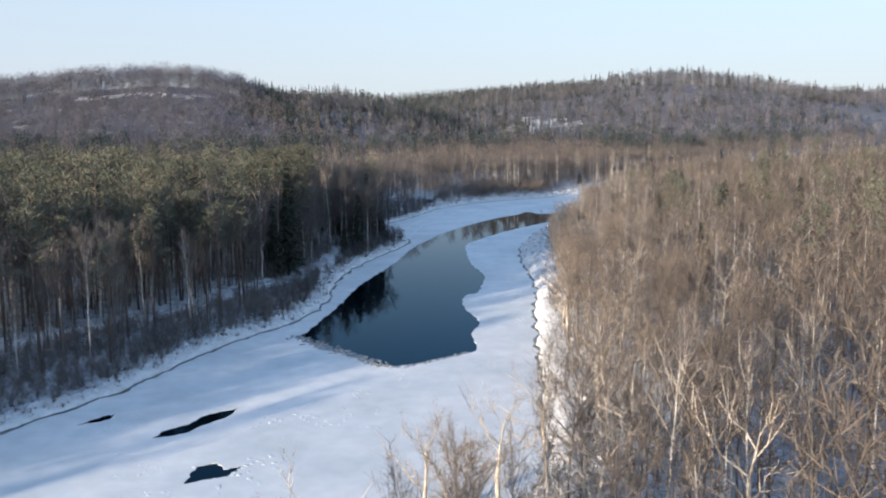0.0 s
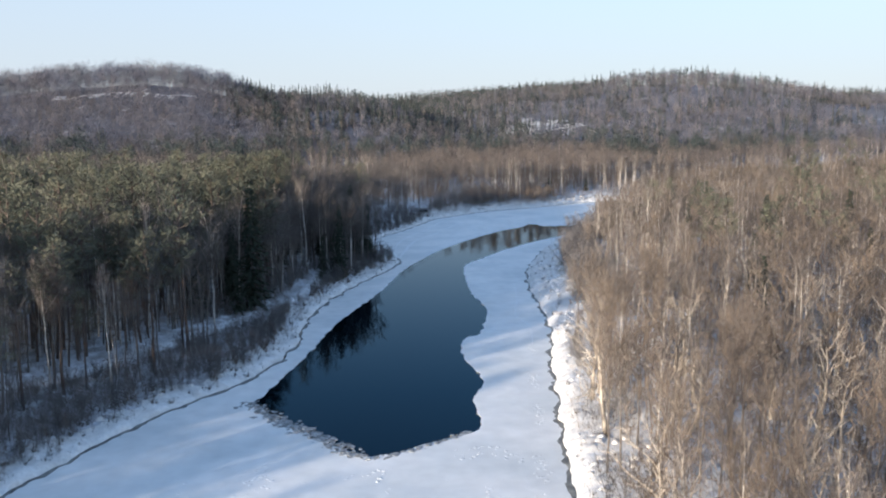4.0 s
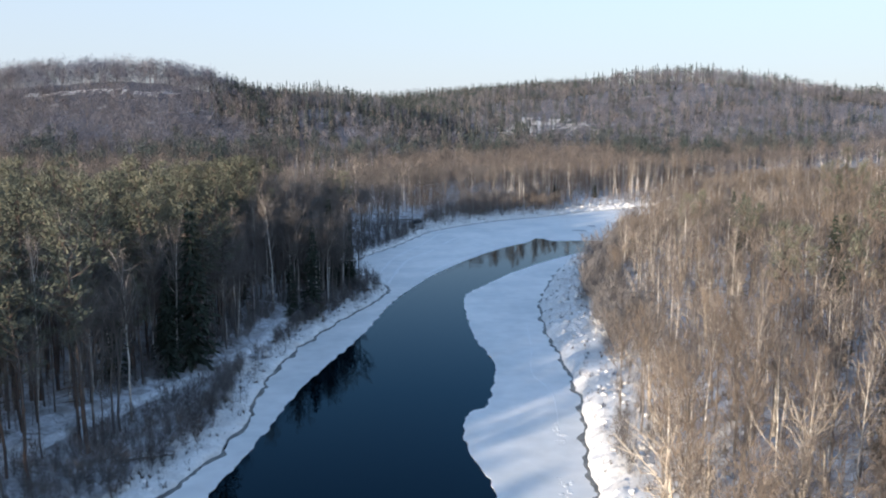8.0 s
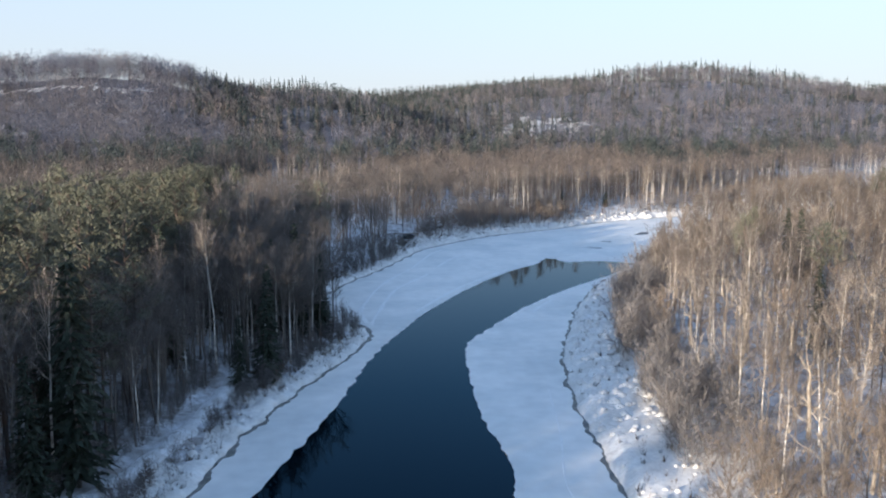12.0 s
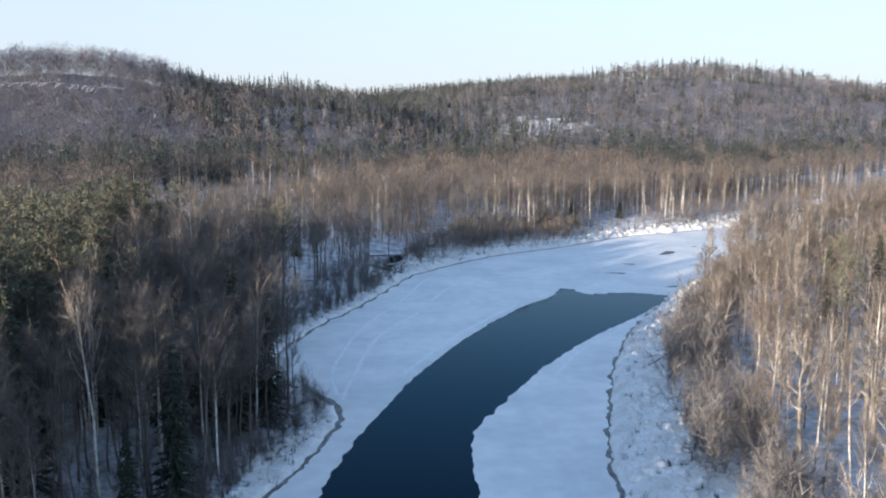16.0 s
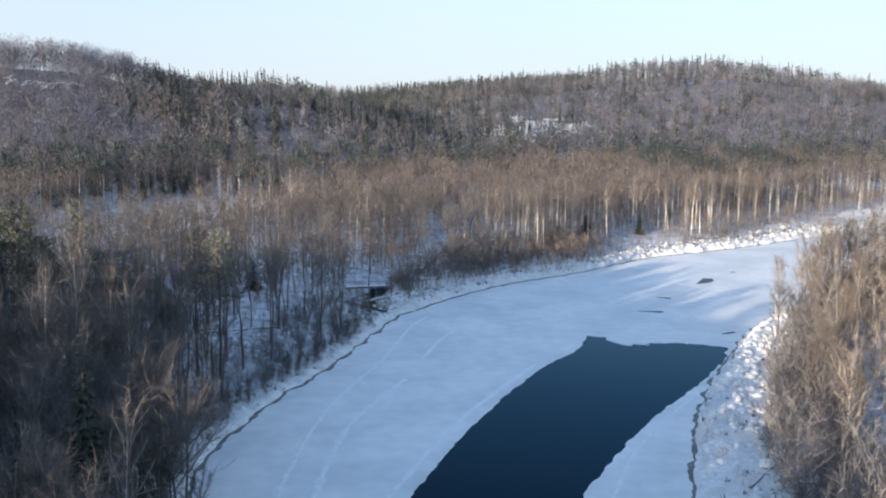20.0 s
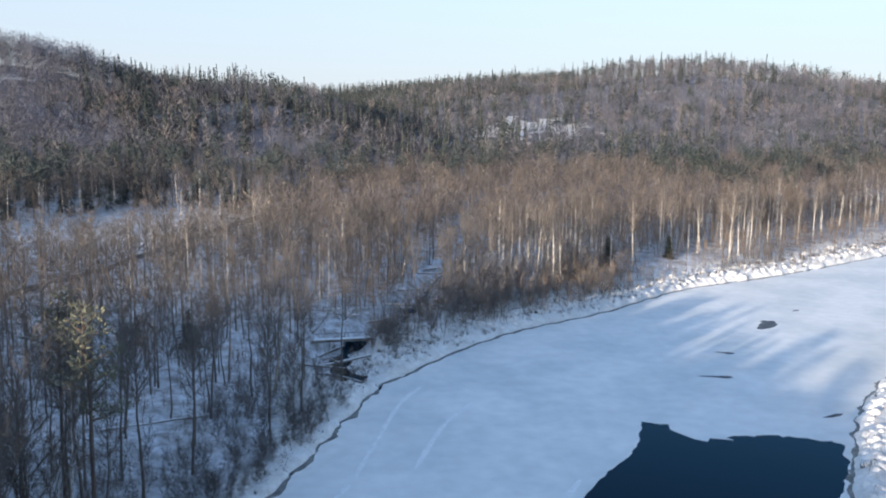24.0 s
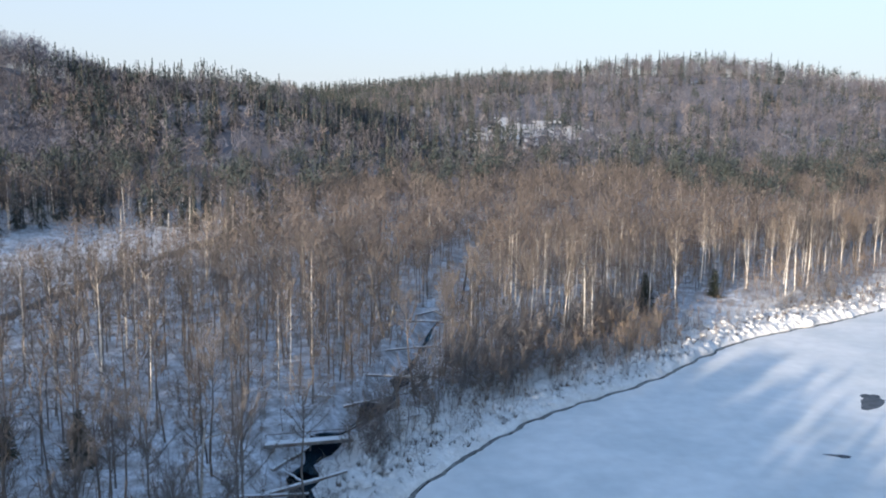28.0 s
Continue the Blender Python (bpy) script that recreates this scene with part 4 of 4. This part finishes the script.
for title, label, sel in (("bare_woodland", "dense leafless brown woodland on snowy ground", rest[(kind[rest] < 2) | (kind[rest] > 3)]), ("conifer_woodland", "green pines and spruces among the bare woods", rest[(kind[rest] == 2) | (kind[rest] == 3)])):
    plant(title, label, [MID[k] for k in KINDS], [SKINS[k] for k in KINDS], tx[sel], ty[sel], tz[sel], tall[sel], turn[sel], kind[sel])

# far hills
FAR = {"alder": [round_tree(tr, 10, tr.uniform(2.2, 3.2), 105, 1.1, 0.13) for _ in range(8)], "birch": [round_tree(tr, 10, 1.6, 60, 1.3, 0.13, 0.42) for _ in range(4)],
       "pine": [round_tree(tr, 10, 1.6, 50, 1.0, 0.3, 0.5) for _ in range(4)], "spruce": [cone_tree(tr) for _ in range(4)], "hilltop": [round_tree(tr, 10, tr.uniform(2.2, 3.2), 130, 1.2, 0.11, tr.uniform(0.08, 0.3)) for _ in range(6)]}
FARMID = {"alder": [round_tree(tr, 10, tr.uniform(2.0, 2.8), 130, 1.25, 0.085) for _ in range(8)], "birch": [round_tree(tr, 10, 1.6, 90, 1.2, 0.07, 0.42) for _ in range(5)],
          "pine": [round_tree(tr, 10, 1.7, 110, 0.8, 0.2, 0.5) for _ in range(4)], "spruce": [cone_tree(tr, 10, 1.7, 150, 0.28) for _ in range(4)]}
fx, fy = (np.concatenate(q) for q in zip(scatter(-330, 470, 640, 850, 6.9), scatter(-600, 960, 850, 1180, 8.2)))
f3 = scatter(-340, -10, 600, 800, 6.5)
f2 = [np.concatenate(q) for q in zip(scatter(-260, 430, 1240, 1590, 8.0), scatter(480, 1150, 1400, 1600, 9.0))]
fx, fy = np.concatenate([fx, f2[0], f3[0]]), np.concatenate([fy, f2[1], f3[1]])
keep = in_wedge(fx, fy, 20) & ~within(fx, fy, MEADOW) & ~((fx > 230) & (fy > 1130) & (fy < 1330)) & ~((fx < -130) & (fy > 850)) & ~((fx < -90) & (fy > 950) & (fy < 1240))
snowy = ((fx - 196) / 34) ** 2 + ((fy - 808) / 44) ** 2 + 0.6 * fbm(fx, fy, 26, 95) < 0.9
keep &= ~(snowy & (rng.random(len(fx)) < 0.3))
crest = (fx < -62) & (fy > 756 + 0.1 * (fx + 130)) & (fy < 860)
low = crest & (rng.random(len(fx)) < 0.42 + 0.7 * fbm(fx, fy, 22, 97))
keep &= ~((np.abs(fy - 747 - 0.1 * (fx + 130)) < 7) & (fx > -205) & (fx < -95) & (rng.random(len(fx)) < 0.4))
fx, fy, crest, low = fx[keep], fy[keep], crest[keep], low[keep]
beyond = np.where(~single & (ty >= 475))[0]
fz = height(fx, fy, (np.full(len(fx), 200.0), np.ones(len(fx), bool))) - 0.2
q = rng.random(len(fx)) + 0.5 * fbm(fx, fy, 95, 91)
valley = np.exp(-((fx - 30) / 130) ** 2) * step(610, 760, fy) + step(1200, 1400, fy) * 0.7 + 0.45 * np.exp(-((fy - 1045) / 50) ** 2) * step(120, 200, fx)
con = q + np.where(fx < 75, 0.38, 0.7) * valley - 0.3 * (fx < -70) - 0.4 * ((fx < -82) & (fy < 860))
fk = np.select([con < 0.62, con < 0.80, con < 0.90], [0, 1, 2], 3)
fh = np.select([fk == 0, fk == 1, fk == 2], [16.5, 17.0, 18.5], 20.5) * rng.uniform(0.66, 1.2, len(fx))
fk = np.where(crest, 0, fk)
fh = np.where(crest, np.where(low, rng.uniform(6, 11, len(fx)), rng.uniform(16, 23, len(fx))), fh)
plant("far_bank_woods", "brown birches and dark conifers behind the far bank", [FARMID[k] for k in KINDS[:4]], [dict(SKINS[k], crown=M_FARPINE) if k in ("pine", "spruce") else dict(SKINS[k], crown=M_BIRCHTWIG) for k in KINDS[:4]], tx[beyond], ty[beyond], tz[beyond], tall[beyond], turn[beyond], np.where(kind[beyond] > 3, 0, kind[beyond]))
# the crowns carry the haze of distance in their colour
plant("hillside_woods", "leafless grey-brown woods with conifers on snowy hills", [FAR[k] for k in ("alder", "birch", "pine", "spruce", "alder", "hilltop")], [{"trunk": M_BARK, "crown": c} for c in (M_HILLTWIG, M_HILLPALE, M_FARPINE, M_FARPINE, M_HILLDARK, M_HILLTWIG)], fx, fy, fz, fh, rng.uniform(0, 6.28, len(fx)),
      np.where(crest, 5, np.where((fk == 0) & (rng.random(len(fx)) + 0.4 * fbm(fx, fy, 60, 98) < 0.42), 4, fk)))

# bushes and tussocks on the banks
BUSH = [bare_tree(tr, 10, 0.0, 6.5, 0.95, 18, 420, 0.14, 3.4, 2, 3, lean=0.1, fat=0.5) for _ in range(6)]
hx, hy = (np.concatenate(q) for q in zip(scatter(-80, 230, 70, 480, 1.95), scatter(-60, 24, 100, 268, 1.7)))
hg, hl = river_gap(hx, hy)
hn = hl & (hy > 385) & (hx > 50)
keep = in_wedge(hx, hy) & np.where(hl, np.where(hn, (hg > 5) & (hg < np.where(hx < 105, 20, 15)), (hg > np.where(hy < 268, 3.2, 1.5)) & (hg < np.where(hy < 240, 18, 14))), np.where(hy > 185, (hg > 6 + 2 * step(180, 230, hy)) & (hg < 17), (hg > 2.6) & (hg < 8) & (hx * 7.3 % 1 < 0.45)))
keep &= (to_line(hx, hy, TRACK) > 2.4) & (to_line(hx, hy, STREAM) > 4) & (rng.random(len(hx)) < 0.68 + (0.12 + 0.3 * (hy < 268)) * (hl & ~hn) + 0.5 * fbm(hx, hy, 22, 73) + 0.3 * (~hl & (hy > 185)) - 0.35 * (hn & (hx > 105)) - 0.12 * (hl & ~hn & (hy > 325)) - 0.1 * (hn & (hx < 105)) - 0.4 * hn * (fbm(hx, hy, 7, 74) > 0.1))
for cx, cy, r in CLEARINGS:
    keep &= (hx - cx) ** 2 + (hy - cy) ** 2 > (r * 0.8) ** 2
hx, hy, hg, hl, hn = hx[keep], hy[keep], hg[keep], hl[keep], hn[keep]
hz = height(hx, hy, (hg, hl)) - 0.15
size = rng.uniform(1.7, 3.8, len(hx)) * np.where(hl, np.where(hn & (hx < 105), 1.05 + 0.06 * np.clip(hg - 6, 0, 10), np.where(hy < 268, 0.62, 0.85)), 1.0 + 0.45 * step(190, 210, hy))
order = np.argsort(hg + 6 * rng.random(len(hg)))
near, others = order[:300], order[300:]
BRUSH = [bare_tree(tr, 10, 0.0, 7.5, 0.85, 9, 190, 0.18, 3.8, 0, 3, lean=0.1, fat=0.5, plain=True) for _ in range(5)]
plant("bank_brush", "dense leafless grey-brown brush on the banks", [BRUSH], [{"trunk": M_BUSH, "limbs": M_BUSH, "crown": M_BUSH}], hx[others], hy[others], hz[others], size[others], rng.uniform(0, 6.28, len(others)), np.zeros(len(others), int))
firsts = []
for n, t in enumerate(near):
    s = size[t]
    m = Matrix.Translation((hx[t], hy[t], hz[t])) @ Matrix.Rotation(rng.uniform(0, 6.28), 4, 'Z') @ Matrix.Scale(s / 10, 4)
    if n < len(BUSH):
        base = tagged(new("bush"), "dense leafless grey-brown bush on the snowy bank", "bush", "bushes along the banks")
        base.matrix_basis = m
        v, f = join([BUSH[n]["trunk"], BUSH[n]["limbs"], BUSH[n]["crown"]])
        part("crown", (v, f), M_BUSH, base)
        firsts.append(base)
    else:
        ob = copy_thing(firsts[n % len(BUSH)], Matrix.Identity(4))
        ob.matrix_basis = m

# saplings under the trees
ux, uy = (np.concatenate(q) for q in zip(scatter(-150, 330, 60, 570, 3.0), scatter(20, 110, 70, 170, 3.2), scatter(-95, 5, 95, 240, 3.0), scatter(95, 330, 425, 560, 2.9), scatter(44, 112, 385, 450, 2.4)))
keep = in_wedge(ux, uy)
ux, uy = ux[keep], uy[keep]
ug, ul = river_gap(ux, uy)
thicket = ul & (uy > 385) & (ux > 46) & (ux < 112) & (ug > 4)
keep = (thicket | (ug > np.where(ul, np.where(uy < 268, 17, 12), 6 + 6 * step(170, 200, uy)))) & (rng.random(len(ux)) < 0.55 + 0.5 * fbm(ux, uy, 18, 79) + 0.1 * ul + 0.5 * (~ul & (uy < 190)) + 0.5 * (ul & (uy > 360) & (ux > 20))) & (to_line(ux, uy, TRACK) > 3) & (to_line(ux, uy, STREAM) > 2.4) & ~within(ux, uy, MEADOW)
keep &= ~(ul & (uy < 122 + 0.84 * (ux + 8))) & ~(ul & (uy > 335) & (ux < 75) & (rng.random(len(ux)) < 0.2)) & ~(ul & (uy > 228) & (uy <= 335) & (rng.random(len(ux)) < 0.4))
for cx, cy, r in CLEARINGS:
    keep &= (ux - cx) ** 2 + (uy - cy) ** 2 > r * r
ux, uy, ug, ul = ux[keep], uy[keep], ug[keep], ul[keep]
SAPLING = [bare_tree(tr, 10, 0.1, 2.6, 0.9, 5, 46, 0.13, 2.4, 0, 3, lean=0.08, plain=True) for _ in range(6)]
plant("undergrowth", "leafless brown saplings and brush under the trees", [SAPLING], [{"trunk": M_BARK, "limbs": M_BARK, "crown": M_TWIG}], ux, uy, height(ux, uy, (ug, ul)) - 0.1, rng.uniform(2.5, 6.5, len(ux)),
      rng.uniform(0, 6.28, len(ux)), np.zeros(len(ux), int))

bx, by = scatter(-110, 260, 60, 500, 1.7)
keep = in_wedge(bx, by)
bx, by = bx[keep], by[keep]
bg, bl = river_gap(bx, by)
keep = (bg > 0.8) & (bg < 16) & ~(~bl & (by > 195) & (bg < 8.5) & (rng.random(len(bx)) < 0.8)) & (rng.random(len(bx)) < 0.5 + 0.5 * fbm(bx, by, 12, 71) + np.where(bl, 0.15, 0.3)) & (to_line(bx, by, TRACK) > 1.6) & (to_line(bx, by, STREAM) > 1.5)
bx, by, bg, bl = bx[keep], by[keep], bg[keep], bl[keep]
bz = height(bx, by, (bg, bl)) - 0.05
SHRUB = [bare_tree(tr, 10, 0.02, 6.0, 0.9, 3, 30, 0.20, 5.0, 0, 3, lean=0.12, plain=True) for _ in range(6)]
plant("bank_shrubs", "dry leafless shrubs and grass along the snowy banks", [SHRUB], [{"trunk": M_DRY, "limbs": M_DRY, "crown": M_DRY}], bx, by, bz, rng.uniform(0.5, 1.9, len(bx)) * np.where(bl, np.where(by > 372, 1.7, 1.2), 0.85),
      rng.uniform(0, 6.28, len(bx)), np.zeros(len(bx), int))


def mound(r, up=1.0):
    """A low lumpy dome of snow, about 10 across."""
    rings = [(5, -0.8), (4.0, 0.5 * up), (2.2, 1.0 * up)]
    V = [[math.cos(a) * q * r.uniform(0.8, 1.2), math.sin(a) * q * r.uniform(0.8, 1.2), z * r.uniform(0.8, 1.2)] for q, z in rings for a in np.arange(7) * 6.283 / 7] + [[0, 0, 1.2 * up]]
    F = []
    for k in range(2):
        for a in range(7):
            b = (a + 1) % 7
            F += [(k * 7 + a, k * 7 + b, k * 7 + 7 + b), (k * 7 + a, k * 7 + 7 + b, k * 7 + 7 + a)]
    F += [(14 + a, 14 + (a + 1) % 7, 21) for a in range(7)]
    return {"mound": (np.array(V), np.array(F))}


sx, sy = scatter(-90, 250, 70, 490, 1.05)
keep = in_wedge(sx, sy)
sx, sy = sx[keep], sy[keep]
sg, sl = river_gap(sx, sy)
keep = (sg > 0.9) & (sg < np.where(sl, np.where(sy > 380, 9, 4), 9.5)) & (rng.random(len(sx)) < 0.55 + 0.4 * fbm(sx, sy, 9, 75) - 0.25 * (~sl & (sy < 215))) & (to_line(sx, sy, STREAM) > 1.8)
sx, sy, sg, sl = sx[keep], sy[keep], sg[keep], sl[keep]
# dark stems and grass tufts between the lumps
wx2, wy2 = scatter(-90, 250, 70, 500, 0.95)
wg, wl = river_gap(wx2, wy2)
keep = in_wedge(wx2, wy2) & (wg > 0.4) & (wg < np.where(wl, np.where(wy2 > 372, 8, 6), 9)) & (rng.random(len(wx2)) < np.where(wl, 0.42, 0.06) + np.where(wl, 0.5, 0.3) * fbm(wx2, wy2, 6, 76)) & (to_line(wx2, wy2, STREAM) > 1.6) & (to_line(wx2, wy2, TRACK) > 1.6)
wx2, wy2, wg, wl = wx2[keep], wy2[keep], wg[keep], wl[keep]
TUFT = []
for _ in range(6):
    b = tr.normal(0, 1.6, (13, 3)) * [1, 1, 0]
    TUFT.append({"tuft": slivers(b, b + tr.normal(0, 3.0, (13, 3)) * [1, 1, 0] + np.column_stack([0 * b[:, :2], tr.uniform(4, 11, 13)]), tr.uniform(0.5, 1.1, 13), tr)})
plant("grass_tufts", "dark dry stems and grass tufts poking through bank snow", [TUFT], [{"tuft": M_TUFT}], wx2, wy2, height(wx2, wy2, (wg, wl)) - 0.05, rng.uniform(0.4, 1.15, len(wx2)), rng.uniform(0, 6.28, len(wx2)), np.zeros(len(wx2), int))
sz = height(sx, sy, (sg, sl)) - 0.05
plant("snow_tussocks", "snow-capped grass tussocks along the riverbank", [[mound(tr, tr.uniform(1.3, 3.2)) for _ in range(8)], [mound(tr, tr.uniform(1.2, 2.6)) for _ in range(8)]], [{"mound": M_BANKSNOW}] * 2, sx, sy, sz, rng.uniform(0.6, 1.1, len(sx)) ** 2 * np.where(sl & (sy > 380), 1.7, np.where(sl, 1.1, 1.0 + 0.6 * step(205, 225, sy))), rng.uniform(0, 6.28, len(sx)), (sl & (sy > 380)).astype(int))


plant("snow_lumps", "lines of trodden snow lumps on the ice", [[mound(tr, 0.09) for _ in range(4)]], [{"mound": M_ICE}], LUMPS[:, 0], LUMPS[:, 1], np.full(len(LUMPS), 0.0), LUMPS[:, 2], rng.uniform(0, 6.28, len(LUMPS)), np.zeros(len(LUMPS), int))


# ---- stream mouth: footbridge, fallen logs, snag ----
def log(name, a, b, r0, r1, label, stubs=3, seed=1):
    r = np.random.default_rng(seed)
    a, b = np.array(a, float), np.array(b, float)
    s = np.linspace(0, 1, 7)[:, None]
    P = a + (b - a) * s + r.normal(0, 0.05, (7, 3)) * np.sin(s * 3.14)
    bits = [tube(P, r0 + (r1 - r0) * s[:, 0], 7)]
    for k in range(stubs):
        q = a + (b - a) * r.uniform(0.3, 0.95)
        bits.append(tube([q, q + r.normal(0, 0.5, 3) + [0, 0, 0.3]], [0.06, 0.02], 4))
    ob = tagged(new(name), label, "log")
    part("trunk", join(bits), M_LOG, ob)
    cap = tube(P + [0, 0, r0 * 0.55], (r0 + (r1 - r0) * s[:, 0]) * 0.75, 6)
    part("snow_cap", cap, M_FRESH, ob, "strip of snow along the top")
    return ob


def g(x, y, up=0.0):
    return (x, y, float(height(np.array([x]), np.array([y]))[0]) + up)


for n, (x0, y0, x1, y1, r0) in enumerate([(36, 384, 45.5, 387, 0.28), (38, 382, 45, 374.5, 0.24), (33, 379, 41, 384.5, 0.22), (37, 391, 44, 401, 0.22), (45, 388, 56, 391, 0.2), (47, 408, 58, 411, 0.22), (50, 419, 62, 416, 0.2),
                                     (56, 431, 66, 435, 0.2), (62, 452, 75, 449, 0.22), (66, 458, 78, 472, 0.2), (92, 408.5, 99, 413.5, 0.16), (72, 282, 77.5, 286, 0.2), (-14, 166, -8, 169, 0.18), (10, 352, 22, 358, 0.2)]):
    za, zb = g(x0, y0, r0), g(x1, y1, r0)
    log("fallen_log", za, zb, r0, r0 * 0.55, "fallen snow-topped tree trunk lying across the bank", 3, n)
lr = np.random.default_rng(71)
for n in range(26):
    # windfall along the stream, lying every way
    q = STREAM[int(lr.uniform(6, len(STREAM) * 0.72))] + lr.normal(0, 3.2, 2)
    a, L, r0 = lr.uniform(0, 3.14), lr.uniform(3.5, 9.0), lr.uniform(0.09, 0.19)
    e = q + L * np.array([math.cos(a), math.sin(a)])
    log("fallen_log", g(*q, r0 * 0.6), g(*e, r0 + lr.uniform(0, 0.5)), r0, r0 * 0.45, "thin dark fallen trunk with broken branches by the stream", 4, 90 + n)


def box(cx, cy, cz, sx, sy, sz):
    V = np.array([[x, y, z] for x in (-0.5, 0.5) for y in (-0.5, 0.5) for z in (-0.5, 0.5)]) * [sx, sy, sz] + [cx, cy, cz]
    return V, np.array([(0, 1, 3), (0, 3, 2), (4, 6, 7), (4, 7, 5), (0, 4, 5), (0, 5, 1), (2, 3, 7), (2, 7, 6), (0, 2, 6), (0, 6, 4), (1, 5, 7), (1, 7, 3)])


def footbridge():
    """A plain log footbridge over the stream, snow on its deck."""
    a, b = np.array([36.1, 394.4]), np.array([47.0, 395.0])
    L = float(np.linalg.norm(b - a))
    br = tagged(new("footbridge"), "weathered wooden footbridge with snow on its deck", "bridge")
    br.matrix_basis = Matrix.Translation((*((a + b) / 2), 2.75)) @ Matrix.Rotation(math.atan2(b[1] - a[1], b[0] - a[0]), 4, 'Z')
    for y in (-0.55, 0.55):
        part("beam", tube([(-L / 2, y, -0.22), (0, y, -0.16), (L / 2, y, -0.22)], [0.17, 0.17, 0.17], 8), M_LOG, br)
    v, f = box(0, 0, 0, 0.26, 1.5, 0.06)
    shared = tri_mesh("plank", v, f, [M_LOG])
    for k in range(36):
        pl = new("plank", shared)
        pl.parent = br
        pl.matrix_basis = pose(-L / 2 + 0.3 + k * (L - 0.6) / 35, 0, 0.04 + 0.01 * (k % 3), 0, 0, (k * 7 % 5) - 2)
    v, f = box(0, 0, 0.11, L * 0.97, 1.25, 0.07)
    part("snow_layer", (v, f), M_FRESH, br, "layer of fresh snow")
    for x in (-L / 2 + 0.4, 0.3, L / 2 - 0.4):
        part("post", tube([(x, 0.72, -1.6), (x, 0.74, 0.9)], [0.09, 0.07], 6), M_LOG, br)
    part("handrail", tube([(-L / 2 + 0.3, 0.74, 0.86), (L / 2 - 0.3, 0.74, 0.9)], [0.06, 0.05], 6), M_LOG, br)


footbridge()


def snag(x, y, h, tilt, seed):
    r = np.random.default_rng(seed)
    base = Vector(g(x, y, -0.2))
    ob = tagged(new("dead_tree"), "leaning broken dead tree with pale bare limbs", "tree")
    ob.matrix_basis = Matrix.Translation(base) @ Matrix.Rotation(radians(tilt), 4, 'Y')
    z = np.linspace(0, h, 6)
    part("trunk", tube(np.column_stack([r.normal(0, 0.12, 6), r.normal(0, 0.12, 6), z]), 0.24 * (1 - 0.7 * z / h), 7), M_PALEBARK, ob)
    for k in range(8):
        u, a, L = r.uniform(0.3, 0.95) * h, r.uniform(0, 6.28), r.uniform(1.0, 3.5)
        q = np.array([0, 0, u])
        d = np.array([math.cos(a), math.sin(a), r.uniform(-0.1, 0.7)])
        part("limb", tube([q, q + d * L * 0.5 + r.normal(0, 0.1, 3), q + d * L], [0.08, 0.05, 0.02], 4), M_PALEBARK, ob)


for n, (x, y, h, tilt) in enumerate([(57.3, 442, 14, -12), (58.3, 443, 10, 9), (55, 446, 8, -42), (70, 440, 9, 30), (60, 110, 12, -14), (66, 128, 13, 20), (43, 96, 11, -18), (30, 366, 13, 6), (1, 187, 7, -55), (86, 200, 14, 16)]):
    snag(x, y, h, tilt, 50 + n)
